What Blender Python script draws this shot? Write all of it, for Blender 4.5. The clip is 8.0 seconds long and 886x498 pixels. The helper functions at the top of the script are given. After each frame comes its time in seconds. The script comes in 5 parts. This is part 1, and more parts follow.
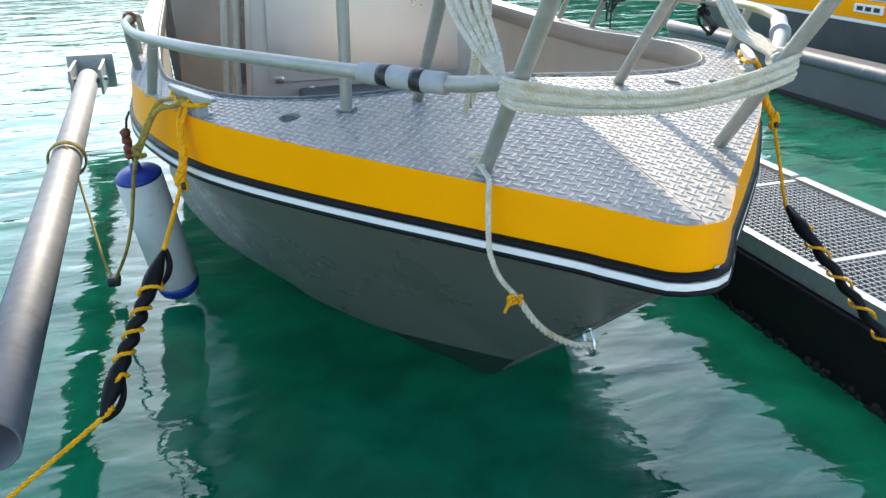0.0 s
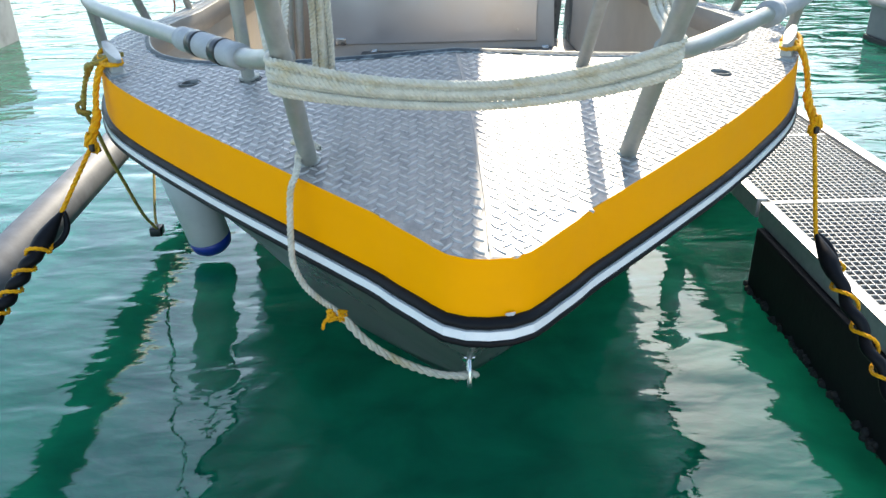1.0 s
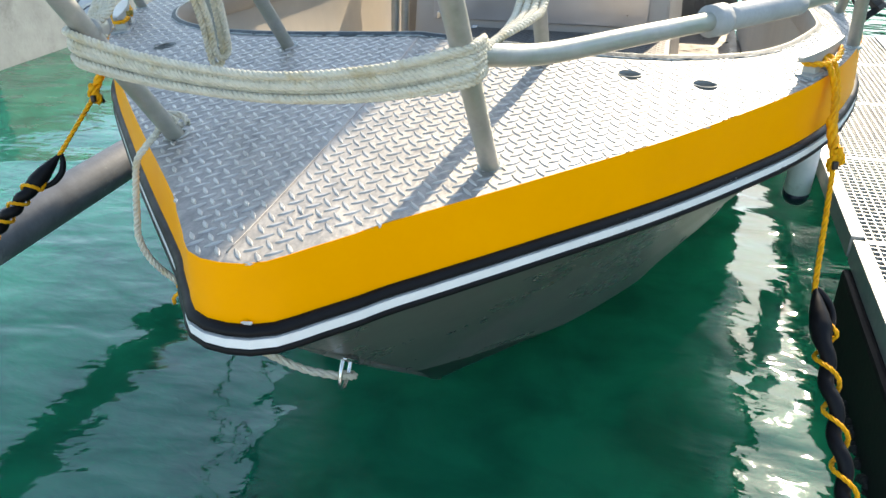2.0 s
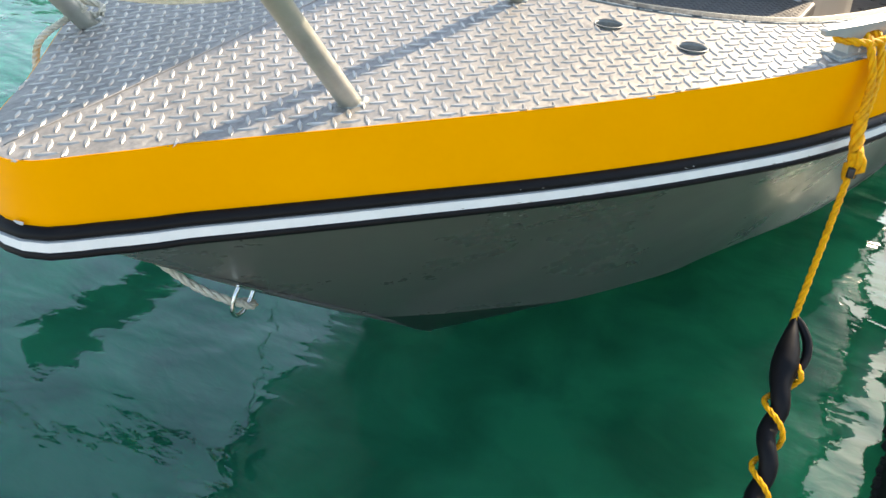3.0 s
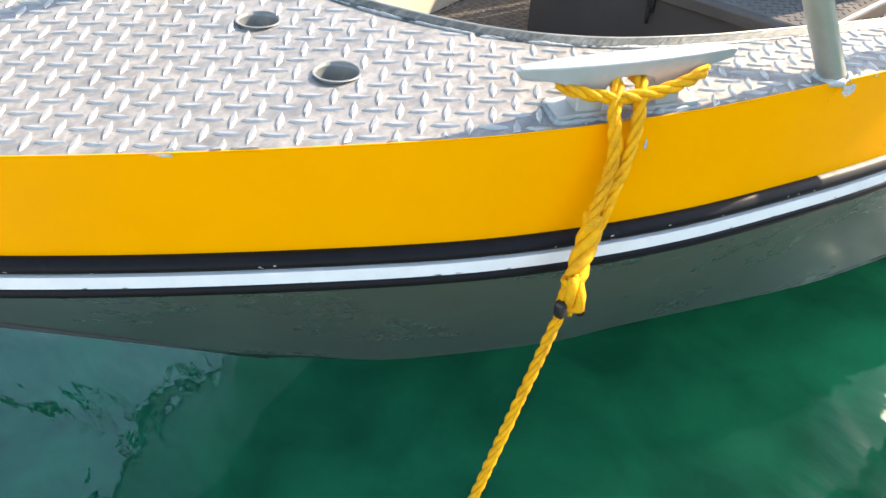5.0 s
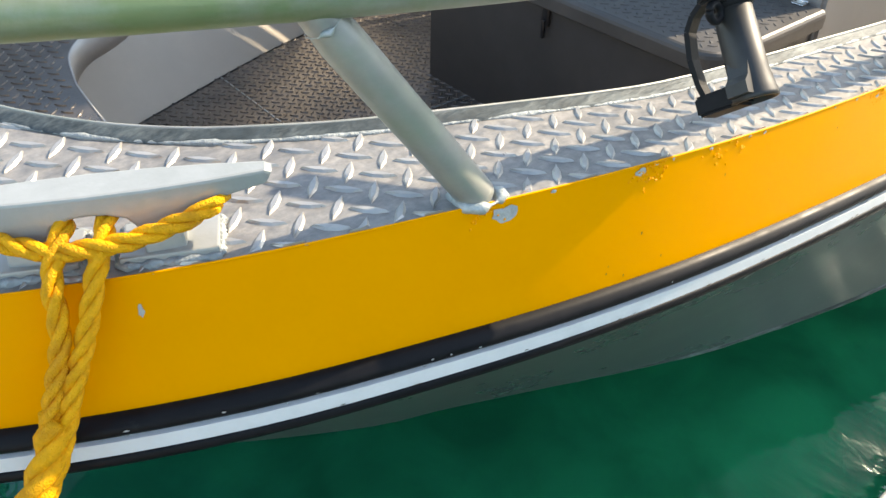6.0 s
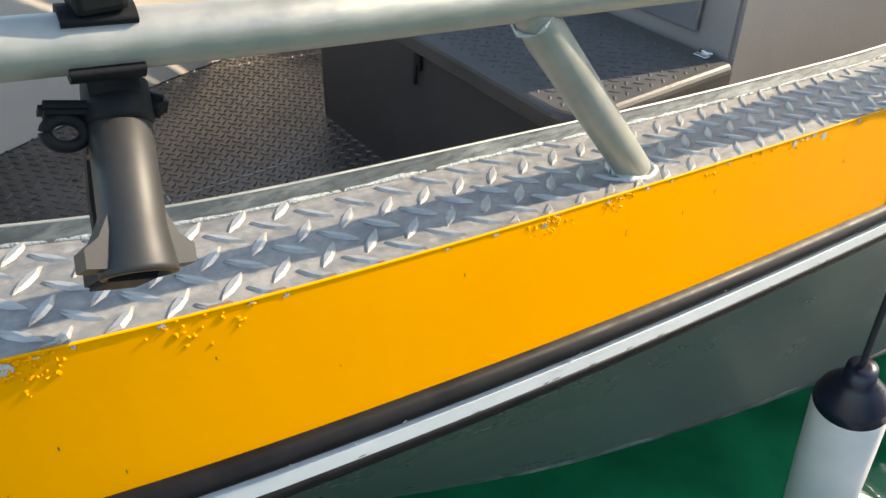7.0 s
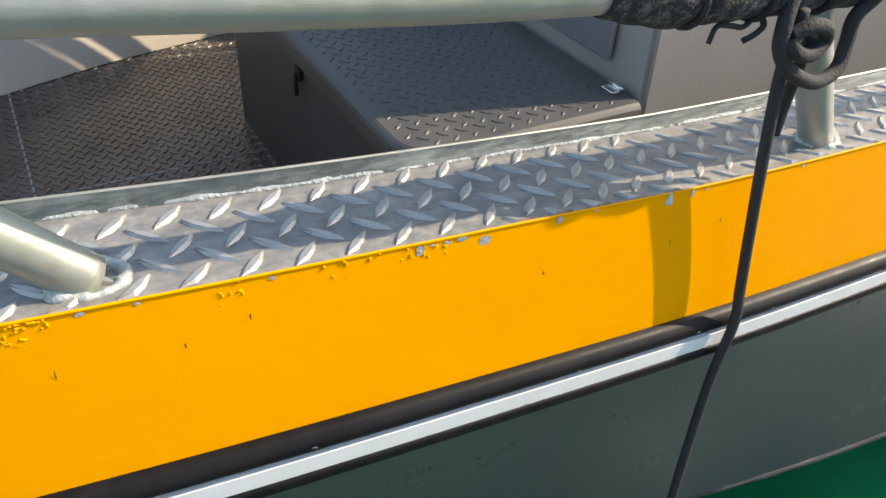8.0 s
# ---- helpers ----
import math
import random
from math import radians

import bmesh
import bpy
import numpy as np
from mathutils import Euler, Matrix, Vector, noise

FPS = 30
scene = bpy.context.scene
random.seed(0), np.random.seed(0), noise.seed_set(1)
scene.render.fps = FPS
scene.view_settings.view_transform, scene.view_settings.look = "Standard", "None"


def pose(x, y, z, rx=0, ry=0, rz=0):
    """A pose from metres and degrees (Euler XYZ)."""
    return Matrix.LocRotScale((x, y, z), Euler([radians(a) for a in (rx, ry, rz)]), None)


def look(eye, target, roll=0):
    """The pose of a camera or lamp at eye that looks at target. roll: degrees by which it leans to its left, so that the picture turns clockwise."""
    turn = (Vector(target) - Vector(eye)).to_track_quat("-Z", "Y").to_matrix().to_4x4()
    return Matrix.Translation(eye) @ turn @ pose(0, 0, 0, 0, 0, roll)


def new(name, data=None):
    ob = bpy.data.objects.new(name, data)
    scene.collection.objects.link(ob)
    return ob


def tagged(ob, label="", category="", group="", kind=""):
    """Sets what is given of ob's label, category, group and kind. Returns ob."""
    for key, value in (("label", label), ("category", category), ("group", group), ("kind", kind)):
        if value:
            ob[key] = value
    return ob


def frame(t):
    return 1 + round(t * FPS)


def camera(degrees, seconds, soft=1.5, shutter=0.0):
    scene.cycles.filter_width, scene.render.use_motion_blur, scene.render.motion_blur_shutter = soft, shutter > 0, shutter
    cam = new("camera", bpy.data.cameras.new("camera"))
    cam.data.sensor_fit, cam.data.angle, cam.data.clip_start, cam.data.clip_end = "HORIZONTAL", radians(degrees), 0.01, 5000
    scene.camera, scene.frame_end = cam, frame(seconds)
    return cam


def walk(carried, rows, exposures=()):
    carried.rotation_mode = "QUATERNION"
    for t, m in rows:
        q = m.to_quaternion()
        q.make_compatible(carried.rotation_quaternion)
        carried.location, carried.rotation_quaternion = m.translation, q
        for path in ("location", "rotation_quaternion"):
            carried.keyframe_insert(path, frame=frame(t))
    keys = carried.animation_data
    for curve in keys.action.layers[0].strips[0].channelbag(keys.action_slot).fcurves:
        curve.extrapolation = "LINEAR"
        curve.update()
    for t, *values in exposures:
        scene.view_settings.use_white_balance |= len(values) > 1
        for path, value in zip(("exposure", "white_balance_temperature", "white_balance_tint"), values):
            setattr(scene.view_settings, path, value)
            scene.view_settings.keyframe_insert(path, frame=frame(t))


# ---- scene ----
cam = camera(58.8, 8.0)
PATH = [
    (0.0, (-1.116, -1.479, 2.092), (-0.569, 0.266, 1.283), -0.6),
    (0.5, (-0.620, -1.389, 2.062), (-0.316, 0.391, 1.201), -0.9),
    (1.0, (-0.104, -1.298, 2.037), (-0.066, 0.497, 1.155), -1.1),
    (1.2, (0.059, -1.266, 2.045), (0.007, 0.525, 1.157), -0.7),
    (2.3, (0.908, -0.927, 2.023), (0.282, 0.703, 1.048), 0.5),
    (2.5, (1.015, -0.832, 1.989), (0.309, 0.746, 0.983), 1.5),
    (3.0, (1.259, -0.608, 1.968), (0.381, 0.834, 0.896), 2.4),
    (3.5, (1.479, -0.404, 1.953), (0.463, 0.901, 0.829), 2.9),
    (4.0, (1.565, -0.074, 1.867), (0.435, 1.113, 0.719), 2.3),
    (4.5, (1.591, 0.250, 1.895), (0.451, 1.392, 0.714), 2.6),
    (4.7, (1.614, 0.341, 1.898), (0.475, 1.483, 0.714), 2.8),
    (5.8, (1.730, 1.115, 1.872), (0.557, 2.159, 0.633), 1.8),
    (6.0, (1.732, 1.224, 1.870), (0.551, 2.261, 0.634), 1.8),
    (6.1, (1.731, 1.289, 1.874), (0.543, 2.330, 0.646), 1.7),
    (6.3, (1.721, 1.441, 1.890), (0.525, 2.460, 0.652), 1.9),
    (6.5, (1.718, 1.535, 1.877), (0.524, 2.558, 0.641), 2.6),
    (6.7, (1.731, 1.627, 1.855), (0.525, 2.653, 0.635), 2.6),
    (6.8, (1.761, 1.698, 1.838), (0.519, 2.699, 0.632), 2.2),
    (7.0, (1.806, 1.858, 1.816), (0.540, 2.835, 0.614), 2.1),
    (7.2, (1.829, 1.974, 1.806), (0.536, 2.923, 0.612), 2.2),
    (7.5, (1.839, 2.160, 1.782), (0.518, 3.069, 0.587), 2.6),
    (8.0, (1.844, 2.450, 1.757), (0.486, 3.276, 0.543), 3.8),
]
walk(cam, [(t, look(eye, target, roll)) for t, eye, target, roll in PATH],
     [(0.0, 1.78, 7150, 7), (1.2, 1.82, 7150, 7), (2.3, 1.86, 7900, 8), (3.0, 1.96, 8200, 10), (3.5, 2.20, 8100, 11), (4.7, 2.38, 8000, 12),
      (5.8, 1.98, 7700, 8), (6.5, 1.72, 7900, 8), (8.0, 1.45, 7500, 8)])

# ---- light ----
SUN_AZ, SUN_EL = radians(12.5), radians(34.5)
world = bpy.data.worlds.new("sky")
scene.world = world
world.use_nodes = True
wn = world.node_tree.nodes
sky = wn.new("ShaderNodeTexSky")
sky.sky_type = 'NISHITA'
sky.sun_disc = False
sky.sun_elevation = SUN_EL
sky.sun_rotation = SUN_AZ
sky.dust_density = 0.6
sky.ozone_density = 1.5
wn["Background"].inputs["Strength"].default_value = 0.138
world.node_tree.links.new(sky.outputs[0], wn["Background"].inputs["Color"])
sun = new("sun", bpy.data.lights.new("sun", 'SUN'))
sun.data.energy = 2.75
sun.data.angle = radians(0.6)
sun.data.color = (1.0, 0.90, 0.78)
sun.matrix_world = look((math.sin(SUN_AZ) * 20, math.cos(SUN_AZ) * 20, 20 * math.tan(SUN_EL)), (0, 0, 0))


# ---- materials ----
def material(name, color, rough=0.5, metal=0.0, var=0.15, scale=8.0, bump=0.0, bump_scale=60.0, second=None, amount=0.5,
             second_scale=3.0, coat=0.0, rough_var=0.0, spec=0.5, sharp=0.15, stretch=None):
    """A procedural surface: grain and large patches of tone, optional second colour in stains, fine relief."""
    m = bpy.data.materials.new(name)
    m.use_nodes = True
    nt = m.node_tree
    b = nt.nodes["Principled BSDF"]
    b.inputs["Metallic"].default_value = metal
    b.inputs["Roughness"].default_value = rough
    b.inputs["Coat Weight"].default_value = coat
    b.inputs["Specular IOR Level"].default_value = spec
    tc = nt.nodes.new("ShaderNodeTexCoord")
    drawn = tc.outputs["Object"]
    if stretch:
        mp = nt.nodes.new("ShaderNodeMapping")
        mp.inputs["Scale"].default_value = stretch
        nt.links.new(tc.outputs["Object"], mp.inputs["Vector"])
        drawn = mp.outputs[0]
    n1 = nt.nodes.new("ShaderNodeTexNoise")
    n1.inputs["Scale"].default_value = scale
    n1.inputs["Detail"].default_value = 6
    n1.inputs["Roughness"].default_value = 0.65
    nt.links.new(tc.outputs["Object"], n1.inputs["Vector"])
    ramp = nt.nodes.new("ShaderNodeMapRange")
    ramp.inputs["From Min"].default_value = 0.3
    ramp.inputs["From Max"].default_value = 0.7
    ramp.inputs["To Min"].default_value = 1 - var
    ramp.inputs["To Max"].default_value = 1 + var
    nt.links.new(n1.outputs["Fac"], ramp.inputs["Value"])
    mul = nt.nodes.new("ShaderNodeVectorMath")
    mul.operation = 'SCALE'
    mul.inputs[0].default_value = color
    nt.links.new(ramp.outputs[0], mul.inputs["Scale"])
    out = mul.outputs[0]
    if second:
        n2 = nt.nodes.new("ShaderNodeTexNoise")
        n2.inputs["Scale"].default_value = second_scale
        n2.inputs["Detail"].default_value = 8
        n2.inputs["Roughness"].default_value = 0.7
        nt.links.new(drawn, n2.inputs["Vector"])
        mr = nt.nodes.new("ShaderNodeMapRange")
        mr.inputs["From Min"].default_value = 1 - amount - sharp / 2
        mr.inputs["From Max"].default_value = 1 - amount + sharp / 2
        nt.links.new(n2.outputs["Fac"], mr.inputs["Value"])
        mx = nt.nodes.new("ShaderNodeMix")
        mx.data_type = 'RGBA'
        nt.links.new(mr.outputs[0], mx.inputs["Factor"])
        nt.links.new(out, mx.inputs["A"])
        mx.inputs["B"].default_value = (*second, 1)
        out = mx.outputs["Result"]
    nt.links.new(out, b.inputs["Base Color"])
    if rough_var:
        rr = nt.nodes.new("ShaderNodeMapRange")
        rr.inputs["From Min"].default_value = 0.3
        rr.inputs["From Max"].default_value = 0.7
        rr.inputs["To Min"].default_value = max(0.02, rough - rough_var)
        rr.inputs["To Max"].default_value = rough + rough_var
        nt.links.new(n1.outputs["Fac"], rr.inputs["Value"])
        nt.links.new(rr.outputs[0], b.inputs["Roughness"])
    if bump:
        n3 = nt.nodes.new("ShaderNodeTexNoise")
        n3.inputs["Scale"].default_value = bump_scale
        n3.inputs["Detail"].default_value = 5
        nt.links.new(drawn, n3.inputs["Vector"])
        bp = nt.nodes.new("ShaderNodeBump")
        bp.inputs["Strength"].default_value = bump
        bp.inputs["Distance"].default_value = 0.004
        nt.links.new(n3.outputs["Fac"], bp.inputs["Height"])
        nt.links.new(bp.outputs[0], b.inputs["Normal"])
    return m


DECK = material("tread_plate", (0.320, 0.304, 0.283), 0.52, 0.45, 0.26, 90, 0.22, 150, (0.185, 0.184, 0.182), 0.44, 30, rough_var=0.16, sharp=0.22, stretch=(1.0, 0.40, 1.0), spec=0.4)
LUGM = material("worn_lozenge", (0.46, 0.44, 0.41), 0.36, 0.55, 0.2, 60, 0.12, 160, (0.34, 0.33, 0.315), 0.42, 30, rough_var=0.1, sharp=0.3)
ALU = material("aluminium_pipe", (0.40, 0.388, 0.355), 0.44, 0.45, 0.14, 35, 0.10, 140, (0.33, 0.355, 0.285), 0.42, 12, rough_var=0.12, sharp=0.3, stretch=(1.0, 0.3, 1.0))


def stained(name, base, color, middle, reach):
    """A copy of a surface with a ragged film of growth round one stretch of its length."""
    m = base.copy()
    m.name = name
    nt = m.node_tree
    b = nt.nodes["Principled BSDF"]
    under = b.inputs["Base Color"].links[0].from_socket
    tc = nt.nodes.new("ShaderNodeTexCoord")
    xyz = nt.nodes.new("ShaderNodeSeparateXYZ")
    nt.links.new(tc.outputs["Object"], xyz.inputs[0])
    far = nt.nodes.new("ShaderNodeMath")
    far.operation = 'SUBTRACT'
    nt.links.new(xyz.outputs["Y"], far.inputs[0])
    far.inputs[1].default_value = middle
    size = nt.nodes.new("ShaderNodeMath")
    size.operation = 'ABSOLUTE'
    nt.links.new(far.outputs[0], size.inputs[0])
    grow = nt.nodes.new("ShaderNodeTexNoise")
    grow.inputs["Scale"].default_value = 26
    grow.inputs["Detail"].default_value = 7
    grow.inputs["Roughness"].default_value = 0.7
    nt.links.new(tc.outputs["Object"], grow.inputs["Vector"])
    edge = nt.nodes.new("ShaderNodeMath")
    edge.operation = 'MULTIPLY_ADD'
    nt.links.new(grow.outputs["Fac"], edge.inputs[0])
    edge.inputs[1].default_value = -reach * 1.5
    nt.links.new(size.outputs[0], edge.inputs[2])
    fade = nt.nodes.new("ShaderNodeMapRange")
    fade.inputs["From Min"].default_value = -reach * 0.7
    fade.inputs["From Max"].default_value = reach * 0.35
    fade.inputs["To Min"].default_value = 0.75
    fade.inputs["To Max"].default_value = 0.0
    nt.links.new(edge.outputs[0], fade.inputs["Value"])
    mx = nt.nodes.new("ShaderNodeMix")
    mx.data_type = 'RGBA'
    nt.links.new(fade.outputs[0], mx.inputs["Factor"])
    nt.links.new(under, mx.inputs["A"])
    mx.inputs["B"].default_value = (*color, 1)
    nt.links.new(mx.outputs["Result"], b.inputs["Base Color"])
    return m


RAILM = stained("algae_stained_pipe", ALU, (0.155, 0.23, 0.055), 1.42, 0.24)
SHEET = material("aluminium_sheet", (0.46, 0.435, 0.40), 0.42, 0.35, 0.12, 5, 0.12, 120, (0.39, 0.365, 0.335), 0.42, 2.5, rough_var=0.1, sharp=0.3)
COAMING = material("weathered_aluminium", (0.046, 0.060, 0.066), 0.60, 0.15, 0.3, 60, 0.5, 160, (0.17, 0.195, 0.195), 0.40, 40, sharp=0.25, spec=0.3, stretch=(1.0, 0.25, 1.0))
# the pale streaks are sky reflection painted into the chine's colour
CHINEM = material("sheen_streaked_chine", (0.120, 0.117, 0.110), 0.28, 0.25, 0.3, 14, 0.35, 30, (0.44, 0.43, 0.40), 0.40, 26, sharp=0.22, stretch=(1.0, 0.045, 2.0))
CASTING = material("cast_aluminium", (0.40, 0.41, 0.395), 0.42, 0.35, 0.08, 30, 0.06, 160, (0.35, 0.365, 0.345), 0.4, 12, sharp=0.3)
PADWELD = material("oxidised_weld", (0.34, 0.37, 0.37), 0.6, 0.2, 0.25, 60, 0.7, 200, (0.22, 0.25, 0.26), 0.42, 40, sharp=0.3)
WELD = material("weld_bead", (0.42, 0.44, 0.42), 0.55, 0.3, 0.25, 90, 0.4, 260, (0.34, 0.40, 0.39), 0.42, 60)
PANEL = material("brushed_panel", (0.52, 0.52, 0.53), 0.34, 0.85, 0.10, 4, 0.1, 90, (0.46, 0.45, 0.45), 0.42, 2.0, rough_var=0.08, sharp=0.5)
SEATM = material("seat_panel", (0.22, 0.205, 0.19), 0.55, 0.15, 0.1, 5, 0.1, 90, (0.18, 0.168, 0.155), 0.42, 3, sharp=0.4)
SOCKET = material("socket_tube", (0.20, 0.215, 0.21), 0.5, 0.3, 0.2, 40, 0.1, 120, (0.13, 0.14, 0.14), 0.4, 20)
LINER = material("inner_liner", (0.52, 0.462, 0.385), 0.50, 0.10, 0.06, 4, 0.06, 80, (0.46, 0.41, 0.345), 0.38, 2.5, sharp=0.5)
# locker aluminium darkened: the cockpit's shade is in this colour
LOCKER = material("shade_dark_locker", (0.078, 0.075, 0.073), 0.45, 0.25, 0.10, 5, 0.1, 90, (0.064, 0.062, 0.060), 0.4, 3, sharp=0.3)
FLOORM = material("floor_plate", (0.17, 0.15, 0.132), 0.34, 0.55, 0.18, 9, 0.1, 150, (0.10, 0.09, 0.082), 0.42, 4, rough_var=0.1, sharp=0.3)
# the lighter stretched second colour paints in streaky water reflections
HULL = material("hull_paint_with_sheen", (0.136, 0.131, 0.122), 0.29, 0.12, 0.05, 2, 0.045, 4, (0.162, 0.156, 0.145), 0.44, 2.2, rough_var=0.05, sharp=0.9, stretch=(1.0, 0.13, 3.0))
# near-black colour stands for the dim underside below the chine
BOTTOM = material("shade_dark_bottom", (0.030, 0.034, 0.033), 0.35, 0.05, 0.2, 6, 0.2, 20, (0.06, 0.062, 0.058), 0.36, 5, sharp=0.4)
YELLOW = material("yellow_paint", (1.0, 0.380, 0.0003), 0.42, 0.0, 0.03, 5, 0.05, 45, (0.98, 0.355, 0.0003), 0.4, 2.0, rough_var=0.06, spec=0.10, sharp=0.4)
YEDGE = material("yellow_blister", (0.98, 0.37, 0.0005), 0.45, 0.0, 0.06, 120, 0.4, 300, spec=0.15)
BARE = material("bare_chip", (0.55, 0.56, 0.57), 0.45, 0.4, 0.2, 100, 0.4, 300)
SCUFF = material("dark_scuff", (0.10, 0.075, 0.04), 0.7, 0.0, 0.3, 80)
RUBBER = material("black_rubber", (0.007, 0.0068, 0.0078), 0.46, 0.0, 0.3, 25, 0.04, 140, (0.018, 0.0175, 0.017), 0.30, 30, rough_var=0.1, spec=0.16)
WHITEST = material("white_stripe", (0.80, 0.80, 0.78), 0.35, 0.0, 0.05, 20, 0.05, 90, (0.68, 0.69, 0.69), 0.26, 14)
BLACKP = material("black_plastic", (0.016, 0.016, 0.017), 0.30, 0.0, 0.3, 30, 0.1, 120)
HOLDER = material("faded_black_plastic", (0.027, 0.026, 0.024), 0.50, 0.0, 0.2, 40, 0.02, 300, (0.045, 0.043, 0.039), 0.36, 14, spec=0.55, sharp=0.4, stretch=(1.0, 1.0, 0.3))
MATT = material("matt_black_plastic", (0.010, 0.010, 0.011), 0.6, 0.0, 0.25, 30, 0.1, 160, spec=0.2)
BLACKR = material("black_cord", (0.022, 0.022, 0.024), 0.75, 0.0, 0.3, 200, 0.5, 500)
PADDING = material("worn_padding", (0.020, 0.020, 0.022), 0.85, 0.0, 0.3, 60, 0.9, 350, (0.17, 0.17, 0.17), 0.42, 110, sharp=0.2)
ROPEY = material("yellow_rope", (0.95, 0.43, 0.008), 0.55, 0.0, 0.18, 60, 0.8, 500, (0.74, 0.30, 0.010), 0.42, 25, spec=0.25)
ROPEO = material("old_yellow_rope", (0.42, 0.30, 0.05), 0.65, 0.0, 0.25, 60, 0.8, 500, (0.25, 0.17, 0.04), 0.45, 20)
ROPEW = material("white_rope", (0.68, 0.63, 0.51), 0.7, 0.0, 0.15, 40, 0.8, 500, (0.56, 0.45, 0.24), 0.40, 9)
FENDERW = material("white_vinyl", (0.70, 0.69, 0.67), 0.4, 0.0, 0.06, 9, 0.08, 60, (0.50, 0.48, 0.45), 0.33, 7)
FENDERB = material("blue_vinyl", (0.010, 0.035, 0.26), 0.35, 0.0, 0.15, 20)
NAVY = material("navy_vinyl", (0.012, 0.014, 0.030), 0.32, 0.0, 0.2, 30)
PVC = material("grey_foam", (0.34, 0.35, 0.35), 0.6, 0.0, 0.12, 20, 0.3, 90)
BOOM = material("boom_pipe", (0.155, 0.165, 0.18), 0.60, 0.1, 0.2, 9, 0.2, 60, (0.40, 0.40, 0.39), 0.34, 4, spec=0.35)
FLOAT = material("float_black", (0.008, 0.008, 0.009), 0.65, 0.0, 0.25, 8, 0.3, 30, (0.013, 0.013, 0.013), 0.4, 3, spec=0.25)
GALV = material("galvanised_steel", (0.38, 0.39, 0.39), 0.45, 0.4, 0.15, 25, 0.2, 120, (0.40, 0.41, 0.41), 0.4, 12)
WEED = material("weed_growth", (0.012, 0.014, 0.012), 0.8, 0.0, 0.4, 60, 1.0, 60)
STEEL = material("stainless", (0.70, 0.70, 0.68), 0.2, 1.0, 0.08, 40, 0.1, 200)
REDROPE = material("red_brown_rag", (0.25, 0.06, 0.03), 0.8, 0.0, 0.3, 50, 0.6, 200)
GREYBOAT = material("grey_hull", (0.10, 0.105, 0.11), 0.45, 0.1, 0.12, 2, 0.1, 20, (0.14, 0.14, 0.14), 0.36, 1.5)
CONCRETE = material("float_concrete", (0.34, 0.34, 0.33), 0.8, 0.0, 0.15, 3, 0.4, 30, (0.22, 0.22, 0.21), 0.4, 2)
# pale slab colour, set for the light it throws up at the bow
BOUNCE = material("bounce_concrete", (0.48, 0.455, 0.42), 0.8, 0.0, 0.10, 3, 0.3, 40, (0.42, 0.40, 0.37), 0.4, 1.5)
# lid tread plate, kept dark to carry the shade ahead of the console
LIDM = material("shade_dark_lid", (0.105, 0.098, 0.090), 0.46, 0.25, 0.15, 9, 0.1, 150, (0.085, 0.080, 0.075), 0.42, 4, rough_var=0.1, sharp=0.3)
SHORE = material("shore_trees", (0.035, 0.06, 0.035), 0.9, 0.0, 0.4, 0.2)


def water_material():
    m = bpy.data.materials.new("harbour_water")
    m.use_nodes = True
    nt = m.node_tree
    b = nt.nodes["Principled BSDF"]
    b.inputs["Roughness"].default_value = 0.02
    b.inputs["IOR"].default_value = 1.50
    b.inputs["Specular IOR Level"].default_value = 0.6
    b.inputs["Specular Tint"].default_value = (0.82, 1.0, 1.0, 1)
    b.inputs["Subsurface Weight"].default_value = 1.0
    b.inputs["Subsurface Radius"].default_value = (0.4, 1.0, 0.8)
    b.inputs["Subsurface Scale"].default_value = 5.0
    b.subsurface_method = 'BURLEY'
    tc = nt.nodes.new("ShaderNodeTexCoord")
    n = nt.nodes.new("ShaderNodeTexNoise")
    n.inputs["Scale"].default_value = 2.6
    n.inputs["Detail"].default_value = 5
    n.inputs["Distortion"].default_value = 0.4
    nt.links.new(tc.outputs["Object"], n.inputs["Vector"])
    r = nt.nodes.new("ShaderNodeMix")
    r.data_type = 'RGBA'
    r.inputs["A"].default_value = (0.0007, 0.072, 0.041, 1)
    r.inputs["B"].default_value = (0.0013, 0.120, 0.067, 1)
    mr = nt.nodes.new("ShaderNodeMapRange")
    mr.inputs["From Min"].default_value = 0.36
    mr.inputs["From Max"].default_value = 0.60
    nt.links.new(n.outputs["Fac"], mr.inputs["Value"])
    nt.links.new(mr.outputs[0], r.inputs["Factor"])
    nt.links.new(r.outputs["Result"], b.inputs["Base Color"])
    prev = None
    for scale, stretch, dist in ((0.9, (1.0, 2.2, 1), 0.036), (3.0, (0.8, 1.7, 1), 0.009), (13.0, (0.8, 1.5, 1), 0.0013), (34.0, (0.7, 1.6, 1), 0.00022)):
        mp = nt.nodes.new("ShaderNodeMapping")
        mp.inputs["Scale"].default_value = stretch
        nt.links.new(tc.outputs["Object"], mp.inputs["Vector"])
        t = nt.nodes.new("ShaderNodeTexNoise")
        t.inputs["Scale"].default_value = scale
        t.inputs["Detail"].default_value = 2
        t.inputs["Distortion"].default_value = 0.6
        nt.links.new(mp.outputs[0], t.inputs["Vector"])
        bp = nt.nodes.new("ShaderNodeBump")
        bp.inputs["Strength"].default_value = 1.0
        bp.inputs["Distance"].default_value = dist
        nt.links.new(t.outputs["Fac"], bp.inputs["Height"])
        if prev:
            nt.links.new(prev, bp.inputs["Normal"])
        prev = bp.outputs[0]
    nt.links.new(prev, b.inputs["Normal"])
    return m


WATER = water_material()


